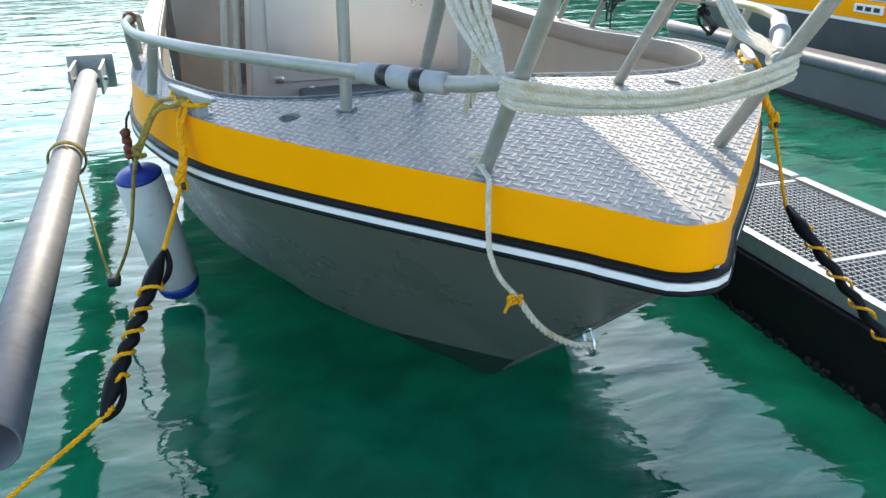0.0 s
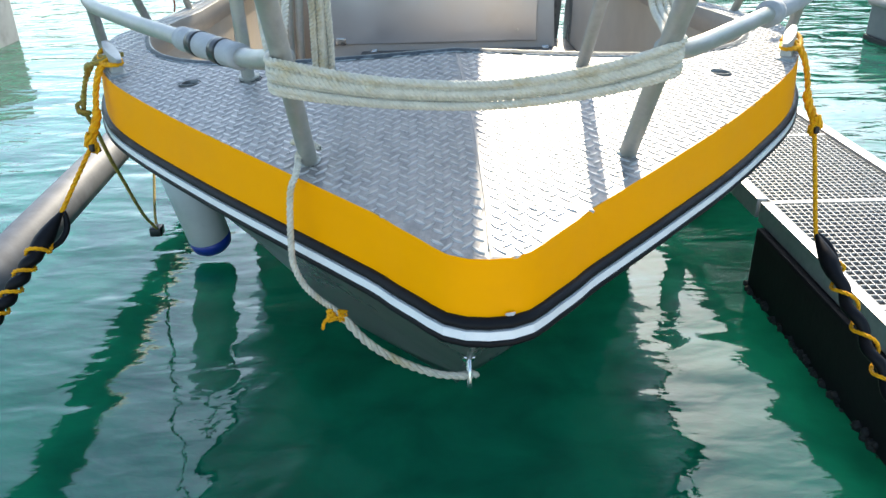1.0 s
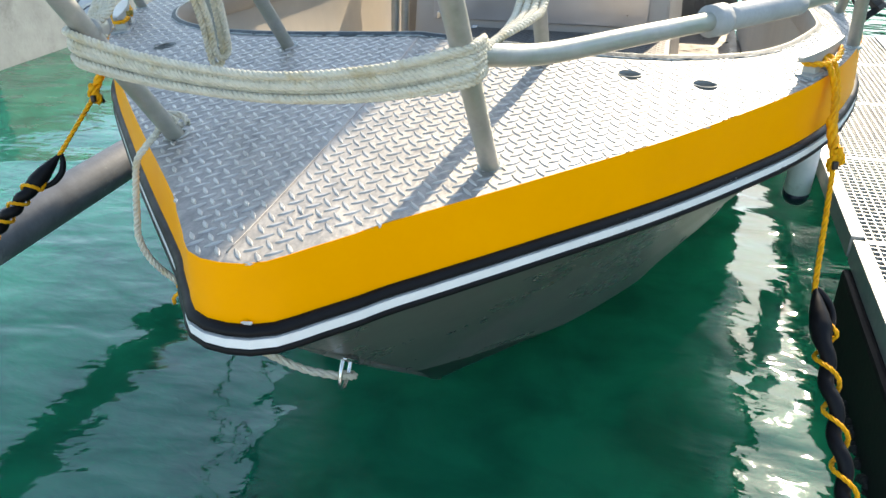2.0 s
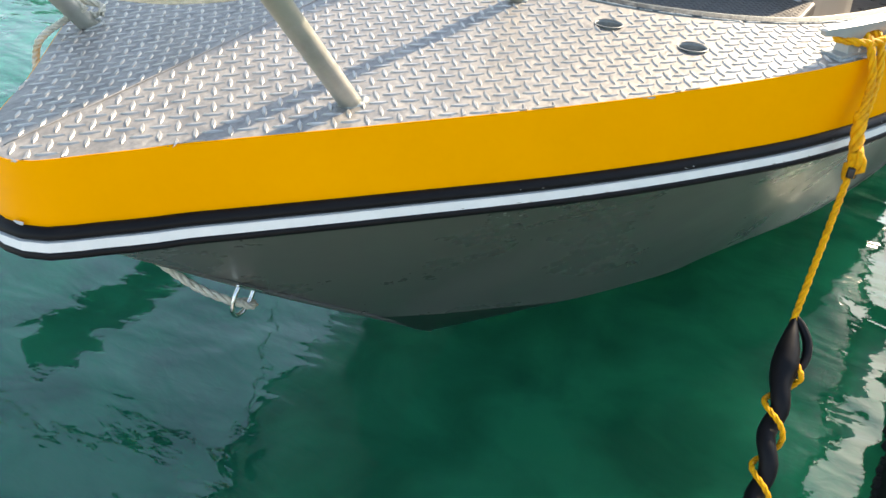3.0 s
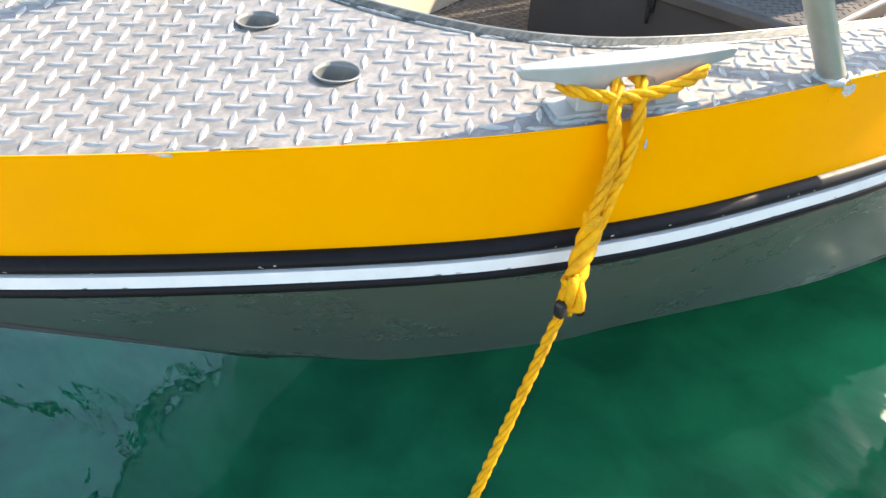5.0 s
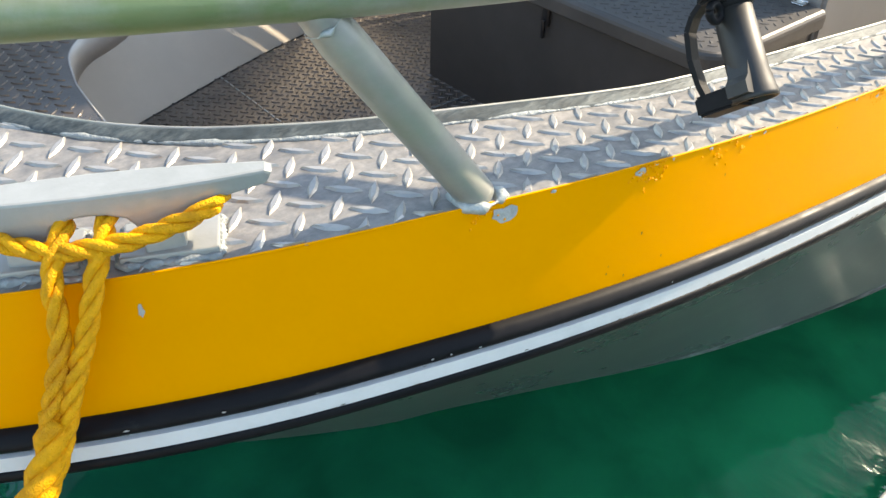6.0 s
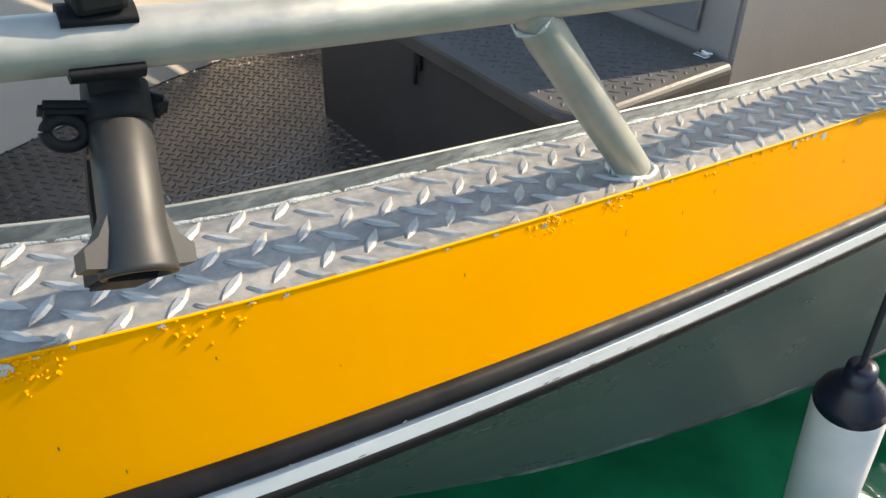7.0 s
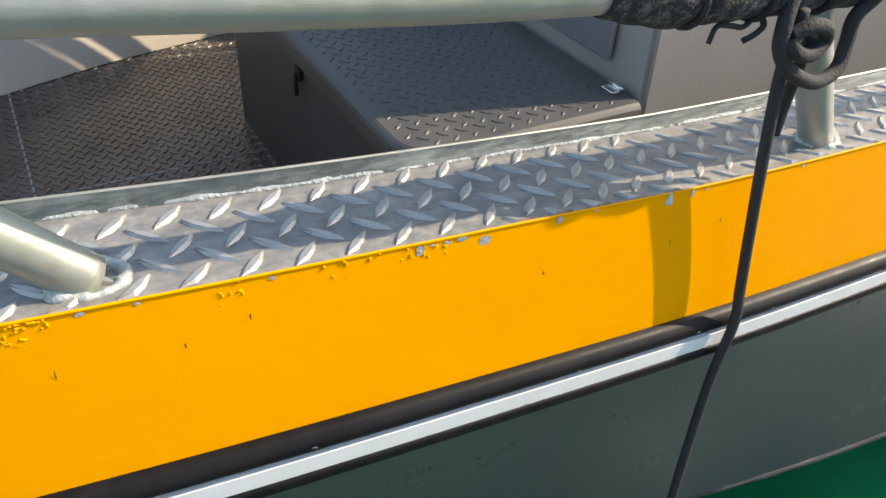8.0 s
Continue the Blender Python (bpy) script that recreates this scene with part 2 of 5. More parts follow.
# ---- mesh helpers ----
def mesh_object(name, bm, mat, smooth=True):
    me = bpy.data.meshes.new(name)
    bm.normal_update()
    bm.to_mesh(me)
    bm.free()
    if smooth:
        for p in me.polygons:
            p.use_smooth = True
    me.materials.append(mat)
    return new(name, me)


def part(name, bm, mat, parent, label="", smooth=True, kind=""):
    """One mesh object under a thing or a part; its vertices are in world metres, as the parent stands at the origin of its group."""
    ob = mesh_object(name, bm, mat, smooth)
    ob.parent = parent
    ob.matrix_parent_inverse = parent.matrix_world.inverted()
    if label or kind:
        tagged(ob, label, kind=kind)
    return ob


def thing(name, at, label, category, group="", kind=""):
    ob = new(name)
    ob.location = at
    ob.empty_display_size = 0.1
    bpy.context.view_layer.update()
    return tagged(ob, label, category, group, kind)


def smooth_path(pts, n):
    """n points along a Catmull-Rom curve through pts, evenly spaced."""
    p = [Vector(q) for q in pts]
    p = [p[0] * 2 - p[1]] + p + [p[-1] * 2 - p[-2]]
    fine = []
    for i in range(1, len(p) - 2):
        for k in range(16):
            t = k / 16
            a, b, c, d = p[i - 1], p[i], p[i + 1], p[i + 2]
            fine.append(0.5 * ((2 * b) + (c - a) * t + (2 * a - 5 * b + 4 * c - d) * t * t + (3 * b - a - 3 * c + d) * t ** 3))
    fine.append(p[-2].copy())
    s = [0.0]
    for a, b in zip(fine, fine[1:]):
        s.append(s[-1] + (b - a).length)
    out, j = [], 0
    for i in range(n):
        w = s[-1] * i / (n - 1)
        while j < len(s) - 2 and s[j + 1] < w:
            j += 1
        f = (w - s[j]) / max(1e-9, s[j + 1] - s[j])
        out.append(fine[j].lerp(fine[j + 1], min(1, max(0, f))))
    return out, s[-1]


def frames_of(path):
    """A steady frame (tangent, side, up) at each point of a path."""
    out, side = [], None
    for i, p in enumerate(path):
        t = (path[min(i + 1, len(path) - 1)] - path[max(i - 1, 0)]).normalized()
        if side is None:
            side = t.orthogonal().normalized()
        side = (side - t * side.dot(t)).normalized()
        out.append((t, side, t.cross(side)))
    return out


def sweep(bm, path, radius, sides=10, cap=True, frames=None):
    """A tube along path; radius: a number, or one for each point."""
    fr = frames or frames_of(path)
    rings = []
    for i, (p, (t, a, b)) in enumerate(zip(path, fr)):
        r = radius[i] if isinstance(radius, (list, tuple)) else radius
        rings.append([bm.verts.new(p + (a * math.cos(2 * math.pi * k / sides) + b * math.sin(2 * math.pi * k / sides)) * r) for k in range(sides)])
    for u, v in zip(rings, rings[1:]):
        for k in range(sides):
            bm.faces.new((u[k], u[(k + 1) % sides], v[(k + 1) % sides], v[k]))
    if cap:
        bm.faces.new(rings[0][::-1])
        bm.faces.new(rings[-1])
    return bm


def tube(pts, radius, sides=16, n=None, straight=False, cap=True):
    bm = bmesh.new()
    path = [Vector(p) for p in pts] if straight else smooth_path(pts, n or 12 * len(pts))[0]
    return sweep(bm, path, radius, sides, cap)


def rope(pts, radius, pitch=None, bm=None, strands=3, phase=0.0):
    """A laid rope: strands wound round one another along a curve."""
    bm = bm or bmesh.new()
    length = smooth_path(pts, 8)[1]
    pitch = pitch or radius * 7.5
    step = min(radius * 0.9, pitch / 9)
    n = max(8, int(length / step))
    path, _ = smooth_path(pts, n)
    fr = frames_of(path)
    rs = radius * 0.50
    heads, tails = [], []
    for k in range(strands):
        before = len(bm.verts)
        line = []
        for i, (p, (t, a, b)) in enumerate(zip(path, fr)):
            w = 2 * math.pi * (length * i / (n - 1) / pitch + k / strands) + phase
            line.append(p + (a * math.cos(w) + b * math.sin(w)) * radius * 0.5)
        sweep(bm, line, rs, 6)
        bm.verts.ensure_lookup_table()
        heads.append(bm.verts[before])
        tails.append(bm.verts[-1])
    bm.faces.new(heads)
    bm.faces.new(tails)
    return bm


def box(bm, lo, hi, bevel=0.0):
    x0, y0, z0 = lo
    x1, y1, z1 = hi
    made = bmesh.ops.create_cube(bm, size=1.0, matrix=Matrix.Translation(((x0 + x1) / 2, (y0 + y1) / 2, (z0 + z1) / 2)) @ Matrix.Diagonal((x1 - x0, y1 - y0, z1 - z0, 1)))
    if bevel:
        edges = {e for v in made["verts"] for e in v.link_edges}
        bmesh.ops.bevel(bm, geom=list(edges), offset=bevel, segments=2, affect='EDGES', profile=0.6)
    return bm


def bar(bm, a, b, w, h, up=(0, 0, 1)):
    """A straight bar of w by h from a to b, joined into bm."""
    a, b, up = Vector(a), Vector(b), Vector(up)
    t = (b - a).normalized()
    s = t.cross(up).normalized() * w / 2
    u = s.cross(t).normalized() * h / 2
    v = [bm.verts.new(p + i * s + j * u) for p in (a, b) for i, j in ((-1, -1), (1, -1), (1, 1), (-1, 1))]
    for f in ((0, 1, 2, 3), (7, 6, 5, 4), (0, 4, 5, 1), (1, 5, 6, 2), (2, 6, 7, 3), (3, 7, 4, 0)):
        bm.faces.new([v[i] for i in f])
    return bm


def lathe(profile, base, axis, sides=28, cap=True):
    """A turned body: profile rows of (distance along the axis, radius), from base along axis."""
    bm = bmesh.new()
    t = Vector(axis).normalized()
    path = [Vector(base) + t * d for d, _ in profile]
    a = t.orthogonal().normalized()
    fr = [(t, a, t.cross(a))] * len(path)
    return sweep(bm, path, [max(r, 1e-4) for _, r in profile], sides, cap, fr)


def sheet(rows, thick=0.0):
    """A surface through rows of points, closed to a thin slab if thick."""
    bm = bmesh.new()
    grid = [[bm.verts.new(p) for p in row] for row in rows]
    for u, v in zip(grid, grid[1:]):
        for k in range(len(u) - 1):
            bm.faces.new((u[k], u[k + 1], v[k + 1], v[k]))
    if thick:
        bm.normal_update()
        bmesh.ops.solidify(bm, geom=bm.faces[:], thickness=thick)
    return bm


def curve(table, y):
    """A smooth value at y from a table of (y, value)."""
    ys, vs = zip(*table)
    if y <= ys[0]:
        return vs[0]
    if y >= ys[-1]:
        return vs[-1]
    i = max(k for k in range(len(ys) - 1) if ys[k] <= y)
    h = ys[i + 1] - ys[i]
    t = (y - ys[i]) / h

    def slope(k):
        if k == 0 or k == len(ys) - 1:
            j = min(k, len(ys) - 2)
            return (vs[j + 1] - vs[j]) / (ys[j + 1] - ys[j])
        return (vs[k + 1] - vs[k - 1]) / (ys[k + 1] - ys[k - 1])
    a, b = slope(i) * h, slope(i + 1) * h
    return (2 * t ** 3 - 3 * t * t + 1) * vs[i] + (t ** 3 - 2 * t * t + t) * a + (3 * t * t - 2 * t ** 3) * vs[i + 1] + (t ** 3 - t * t) * b


# ---- the boat's lines ----
# plan of the deck's edge: half-breadth against distance aft of the nose
EDGE_X = [(0.19, 0.233), (0.30, 0.336), (0.43, 0.458), (0.70, 0.701), (0.986, 0.933), (1.20, 1.0895), (1.42, 1.204), (1.65, 1.284),
          (1.855, 1.334), (2.05, 1.362), (2.35, 1.383), (2.8, 1.399), (3.4, 1.415), (4.5, 1.426), (7.0, 1.376)]
EDGE_Z = [(0.0, 1.378), (0.45, 1.395), (0.857, 1.4085), (1.22, 1.427), (1.42, 1.434), (1.62, 1.437), (1.855, 1.431), (2.05, 1.419), (2.35, 1.397),
          (2.8, 1.363), (3.1, 1.344), (4.0, 1.325), (7.0, 1.325)]
NOSE = [(0.0, -0.006), (0.04, -0.002), (0.078, 0.014), (0.11, 0.044), (0.145, 0.084), (0.193, 0.138)]
# the starboard half of the foredeck is a little narrower
SKEW = [(0.0, 0.018), (0.2, 0.032), (0.45, 0.036), (0.75, 0.033), (1.0, 0.016), (1.25, 0.0)]
# height of the yellow band along the side
BAND_H = [(0.0, 0.124), (0.2, 0.134), (0.5, 0.142), (0.8, 0.150), (1.1, 0.155), (1.7, 0.158), (2.3, 0.159), (2.6, 0.164), (2.9, 0.168), (3.5, 0.171)]
# how far the band's foot leans out
LEAN = [(0.9, 0.0), (1.4, 0.003), (2.0, 0.005), (2.4, 0.011), (3.0, 0.011), (6.9, 0.010)]


def edge_line():
    """Points of the port edge in plan, from the nose aft, with the outward normal."""
    pts = [(x, y) for x, y in NOSE]
    y = 0.19
    while y < 6.9:
        pts.append((curve(EDGE_X, y), y))
        y += 0.055 if y < 3.2 else 0.3
    pts, _ = smooth_path([(x, y, 0) for x, y in pts], 170)
    out = []
    for i, p in enumerate(pts):
        t = (pts[min(i + 1, len(pts) - 1)] - pts[max(i - 1, 0)]).normalized()
        if i == 0:
            t = Vector((1, 0, 0))
        out.append((p.x, p.y, Vector((t.y, -t.x, 0))))
    out[0] = (0.0, out[0][1], Vector((0, -1, 0)))
    return out


EDGE = edge_line()


def edge_x(y):
    if y > 0.19:
        return curve(EDGE_X, y)
    return curve([(b, a) for a, b in NOSE] + [(0.19, 0.255)], y)


def deck_z(x, y):
    return curve(EDGE_Z, y) + curve([(1.3, 0.067), (1.9, -0.02)], y) * max(0.0, edge_x(y) - abs(x))


# opening of the cockpit: plan of the coaming, port half, from the centreline aft
COAM = [(0.0, 1.215), (0.30, 1.225), (0.55, 1.245), (0.72, 1.285), (0.87, 1.36), (0.986, 1.46), (1.055, 1.56), (1.104, 1.66), (1.180, 1.88), (1.225, 2.06),
        (1.250, 2.4), (1.264, 2.65), (1.273, 2.95), (1.284, 3.4), (1.29, 4.2), (1.27, 6.2)]
COAM_PATH = smooth_path([(x, y, 0) for x, y in COAM], 150)[0]


def coam_x(y):
    return curve([(b, a) for a, b in COAM[3:]], y)


# ---- the boat ----
boat = thing("motorboat", (0, 2.5, 0), "open aluminium work boat with yellow gunwale band, moored at a dock", "boat")


def both(make, name, mat, label="", **kw):
    """A part on the port side, and its mirror image to starboard."""
    for side in (1, -1):
        part(name, make(side), mat, boat, label, **kw)


def band(z0, z1, out0, out1, n=3, bulge=0.0):
    """A strip round the gunwale from z0 to z1 below the deck's edge, standing out from it; one piece round the bow."""
    rows = []
    line = [(-x, y, Vector((-nv.x, nv.y, 0))) for x, y, nv in EDGE[:0:-1]] + EDGE
    for x, y, nv in line:
        z = curve(EDGE_Z, y)
        row = []
        for k in range(n + 1):
            f = k / n
            o = out0 + (out1 + curve(LEAN, y) - out0) * f + bulge * math.sin(math.pi * f)
            row.append((x + nv.x * o, y + nv.y * o, z + (z0 + (z1 - z0) * f) * curve(BAND_H, y) / 0.130))
        rows.append(row)
    return sheet(rows)


def slab_band(z0, z1, out, thick, bulge=0.0, n=6):
    rows = []
    line = [(-x, y, Vector((-nv.x, nv.y, 0))) for x, y, nv in EDGE[:0:-1]] + EDGE
    for x, y, nv in line:
        z = curve(EDGE_Z, y) + 0.130 - curve(BAND_H, y)
        x, y = x + nv.x * curve(LEAN, y), y + nv.y * curve(LEAN, y)
        row = [(x + nv.x * (out - thick), y + nv.y * (out - thick), z + z0)]
        for k in range(n + 1):
            f = k / n
            o = out + bulge * math.sin(math.pi * f)
            row.append((x + nv.x * o, y + nv.y * o, z + z0 + (z1 - z0) * f))
        row.append((x + nv.x * (out - thick), y + nv.y * (out - thick), z + z1))
        rows.append(row)
    return sheet(rows)


part("gunwale_band", band(-0.001, -0.130, 0.000, 0.006, 4), YELLOW, boat, "yellow painted gunwale band with chipped upper edge")
edge_pts = [Vector((-x, y, curve(EDGE_Z, y) - 0.001)) for x, y, nv in EDGE[:0:-1]] + [Vector((x, y, curve(EDGE_Z, y) - 0.001)) for x, y, nv in EDGE]
part("band_edge", sweep(bmesh.new(), edge_pts, 0.0013, 8), YELLOW, boat, "rounded upper edge of the yellow band")
part("rub_rail", slab_band(-0.127, -0.153, 0.012, 0.014, 0.011, 8), RUBBER, boat, "black rubber rub rail, scuffed")
part("stripe", slab_band(-0.152, -0.1718, 0.0213, 0.017, 0.0, 1), WHITEST, boat, "white stripe below the rub rail", smooth=False)
part("lower_lip", slab_band(-0.1712, -0.1862, 0.0218, 0.018, 0.0035, 5), RUBBER, boat, "black rubber lip")

# hull: sides from the rub rail down to stem and chine, bottom down to the keel
STEM_TOP, FOREFOOT = Vector((0, 0.035, 1.20)), Vector((0, 1.073, 0.36))
CHINE = [(1.073, 0.0, 0.36), (1.20, 0.19, 0.382), (1.36, 0.335, 0.374), (1.52, 0.48, 0.368), (1.89, 0.70, 0.360), (2.10, 0.785, 0.356), (2.59, 1.0, 0.355), (2.86, 1.10, 0.355),
         (3.43, 1.25, 0.354), (3.99, 1.335, 0.35), (4.6, 1.365, 0.34), (6.9, 1.33, 0.30)]
CHINE_PATH = smooth_path([(x, y, z) for y, x, z in CHINE], 90)[0]
MATCH = [(0.0, 0.0), (1.00, 1.0), (1.35, 1.45), (1.85, 2.05), (2.6, 2.75), (3.4, 3.45), (6.9, 6.9)]


def hull_lower(yu):
    """The foot of the hull side that belongs to the gunwale's point yu aft of the nose."""
    if yu < 1.0:
        return STEM_TOP.lerp(FOREFOOT, max(0.0, yu) ** 0.9)
    v = FOREFOOT.y + (curve(MATCH, yu) - 1.0) * (6.9 - FOREFOOT.y) / 5.9
    best = min(range(len(CHINE_PATH) - 1), key=lambda i: abs(CHINE_PATH[i].y - v))
    i = max(0, min(len(CHINE_PATH) - 2, best if CHINE_PATH[best].y <= v else best - 1))
    a, b = CHINE_PATH[i], CHINE_PATH[i + 1]
    return a.lerp(b, min(1, max(0, (v - a.y) / max(1e-6, b.y - a.y))))


def hull_side(side):
    rows = []
    for x, y, nv in EDGE:
        top = Vector((x + nv.x * 0.004, y + nv.y * 0.004, curve(EDGE_Z, y) - 0.035 - curve(BAND_H, y)))
        low = hull_lower(max(0.0, y))
        if x < 1e-6:
            top.x = 0
        row = []
        for k in range(9):
            f = k / 8
            p = top.lerp(low, f)
            p = p + Vector((-0.02 * math.sin(math.pi * f) * min(1, abs(p.x) * 3), 0, 0))
            row.append((p.x * side, p.y, p.z))
        rows.append(row)
    return sheet(rows)


def hull_bottom(side):
    rows = []
    for p in CHINE_PATH:
        keel = Vector((0, p.y, curve([(1.073, 0.36), (1.39, 0.10), (1.8, -0.05), (2.6, -0.18), (4, -0.26), (6.9, -0.28)], p.y)))
        rows.append([(side * p.x * (1 - k / 4), p.y, p.z + (keel.z - p.z) * k / 4) for k in range(5)])
    return sheet(rows)


# rolled chine; its bright reflection is in the streaked colour
def chine_rail(side):
    path = smooth_path([(side * (p.x - 0.010), p.y, p.z + 0.005) for p in CHINE_PATH if p.y > 1.75], 160)[0]
    return sweep(bmesh.new(), path, [0.006 + 0.0095 * min(1.0, i / 40) + 0.0006 * math.sin(i * 1.9) for i in range(160)], 14)


both(hull_side, "hull_side", HULL, "dark grey painted hull side with reflected streaks put into its colour")
both(hull_bottom, "hull_bottom", BOTTOM, "hull bottom below the chine, coloured near-black for its shaded underside")
both(chine_rail, "chine_rail", CHINEM, "rolled chine with reflected sky painted as pale streaks")
part("stem_bar", tube([STEM_TOP + Vector((0, 0.02, 0)), STEM_TOP.lerp(FOREFOOT, 0.5) + Vector((0, -0.004, 0)), FOREFOOT, (0, 1.39, 0.105)], 0.009, 8, 30), HULL, boat)
tr = bmesh.new()
tr.faces.new([tr.verts.new(p) for p in ((-1.36, 6.9, 1.32), (-1.28, 6.9, 0.26), (0, 6.9, -0.28), (1.28, 6.9, 0.26), (1.36, 6.9, 1.32))])
part("transom", tr, HULL, boat)


# deck plates
def edge_at(y):
    """The point of the port edge at a distance aft of the nose."""
    i = max(k for k in range(len(EDGE) - 1) if EDGE[k][1] <= max(y, EDGE[0][1]))
    a, b = EDGE[i], EDGE[i + 1]
    f = min(1.0, max(0.0, (y - a[1]) / max(1e-6, b[1] - a[1])))
    return a[0] + (b[0] - a[0]) * f, a[1] + (b[1] - a[1]) * f


def deck_half(side):
    inner, outer = [], []
    n1, n2, n3 = 34, 26, 44
    y0 = EDGE[0][1]
    for i in range(n1):
        inner.append((0.0, y0 + (1.215 - y0) * i / n1))
        outer.append(y0 + (0.75 - y0) * (i / n1) ** 1.8)
    fr = [p for p in COAM_PATH if p.x < 0.985]
    for i in range(n2):
        p = fr[int(i * (len(fr) - 1) / n2)]
        inner.append((p.x, p.y))
        outer.append(0.75 + (1.46 - 0.75) * i / n2)
    for i in range(n3 + 1):
        y = 1.46 + (6.2 - 1.46) * (i / n3) ** 1.5
        inner.append((coam_x(y), y))
        outer.append(y)
    rows = []
    for (ix, iy), oy in zip(inner, outer):
        ex = edge_at(oy)
        row = []
        for k in range(7):
            f = k / 6
            x, y = ix + (ex[0] - ix) * f, iy + (ex[1] - iy) * f
            row.append((x * side, y, deck_z(x, y)))
        rows.append(row)
    rows = rows[1:]
    tip = (0.0, y0, deck_z(0, y0))
    if side < 0:
        rows = [r[::-1] for r in rows]
    bm = sheet(rows)
    tv = bm.verts.new(tip)
    bm.verts.ensure_lookup_table()
    fv = bm.verts[:7]
    for a, b in zip(fv, fv[1:]):
        if tv.co != a.co and tv.co != b.co:
            bm.faces.new((tv, b, a) if True else (tv, a, b))
    bmesh.ops.recalc_face_normals(bm, faces=bm.faces[:])
    bm.normal_update()
    if sum(f.normal.z for f in bm.faces) < 0:
        bmesh.ops.reverse_faces(bm, faces=bm.faces[:])
        bm.normal_update()
    bmesh.ops.solidify(bm, geom=bm.faces[:], thickness=0.005)
    return bm


HOLES = [(0.625, 1.123), (0.824, 1.121), (-0.832, 1.14), (-0.639, 1.124)]


def cut_holes(ob, places):
    """Sockets cut right through a deck plate."""
    for x, y in places:
        cm = bmesh.new()
        bmesh.ops.create_cone(cm, cap_ends=True, segments=32, radius1=0.0315, radius2=0.0315, depth=0.2, matrix=Matrix.Translation((x, y, deck_z(x, y))))
        cutter = mesh_object("cutter", cm, DECK)
        mod = ob.modifiers.new("cut", 'BOOLEAN')
        mod.object, mod.solver = cutter, 'EXACT'
        bpy.context.view_layer.update()
        me = bpy.data.meshes.new_from_object(ob.evaluated_get(bpy.context.evaluated_depsgraph_get()))
        ob.modifiers.clear()
        ob.data = me
        bpy.data.objects.remove(cutter)


for side in (1, -1):
    d = part("deck_plate", deck_half(side), DECK, boat, "matt tread aluminium deck plate", smooth=False)
    cut_holes(d, [h for h in HOLES if h[0] * side > 0])


def lug_field(places, size, height, zf, cut=None):
    """Raised lozenges of a tread plate; places: (x, y, turn)."""
    verts, faces = [], []
    for x, y, turn in places:
        c, s = math.cos(turn), math.sin(turn)
        L, W = size
        base = len(verts)
        lozenge = ((-L, 0), (-L * 0.30, -W), (L * 0.30, -W), (L, 0), (L * 0.30, W), (-L * 0.30, W))
        for scale, across, h in ((1.0, 1.0, -0.0005), (0.80, 0.50, height)):
            for u, v in lozenge:
                u, v = u * scale, v * across
                px, py = x + u * c - v * s, y + u * s + v * c
                if cut:
                    px = cut(px, py)
                verts.append((px, py, zf(px, py) + h))
        for k in range(6):
            faces.append([base + k, base + (k + 1) % 6, base + 6 + (k + 1) % 6, base + 6 + k])
        faces.append([base + 6 + k for k in range(6)])
    bm = bmesh.new()
    vs = [bm.verts.new(v) for v in verts]
    for f in faces:
        bm.faces.new([vs[i] for i in f])
    return bm


PITCH = 0.0300


def tread_grid(x0, x1, y0, y1):
    """Centres and turns of a tread pattern: rows of like lozenges, every other row turned across and set half a step on."""
    dx, dy = PITCH / math.sqrt(2), PITCH * math.sqrt(2)
    out = []
    for i in range(int(math.floor(x0 / dx)), int(math.ceil(x1 / dx)) + 1):
        for j in range(int(math.floor(y0 / dy)), int(math.ceil(y1 / dy)) + 1):
            turn = radians(-45 if i % 2 else 45)
            out.append((i * dx, (j + 0.5 * (i % 2)) * dy, turn + radians(random.uniform(-3, 3))))
    return out


def deck_lugs(side):
    out = []
    for x, y, turn in tread_grid(0, 1.45, 0, 3.9):
        if y < 0.19 and x > edge_x(y) - 0.02 or x > edge_x(y) + 0.002 or x < 0.010:
            continue
        inside = y > 1.19 and (x < coam_x(y) + 0.019 if y > 1.30 else y > curve([(0, 1.18), (0.55, 1.205), (0.8, 1.28), (0.9, 1.34)], x))
        if inside or any((abs(hx) - x) ** 2 + (hy - y) ** 2 < 0.042 ** 2 and hx * side > 0 for hx, hy in HOLES):
            continue
        out.append((side * x, y, turn))
    return lug_field(out, (0.0205, 0.0050), 0.0027, deck_z, lambda x, y: math.copysign(min(abs(x), edge_x(y) - 0.0012), x))


for side in (1, -1):
    part("tread_pattern", deck_lugs(side), LUGM, boat, "raised lozenge tread pattern", smooth=False, kind="stuff")

part("deck_seam", tube([(0, y, deck_z(0, y) + 0.0005) for y in (0.02, 0.4, 0.8, 1.2)], 0.0018, 8, 40), DECK, boat, "welded seam along the centreline")

for ob in boat.children:
    if ob.name.split(".")[0] in ("gunwale_band", "band_edge", "rub_rail", "stripe", "lower_lip", "hull_side", "deck_plate", "tread_pattern", "deck_seam"):
        for v in ob.data.vertices:
            v.co.x += min(1.0, max(0.0, 0.5 - v.co.x / 0.3)) * curve(SKEW, v.co.y) * min(1.0, max(0.0, (v.co.z - 0.85) / 0.35))

# coaming: rounded lip with a weld bead at its foot, inner panel below
def coaming_line(side, dx, dz):
    line = []
    for i, p in enumerate(COAM_PATH):
        t = (COAM_PATH[min(i + 1, 149)] - COAM_PATH[max(i - 1, 0)]).normalized()
        nv = Vector((t.y, -t.x, 0))
        line.append(Vector((side * (p.x + nv.x * dx), p.y + nv.y * dx, deck_z(p.x, p.y) + dz)))
    return line


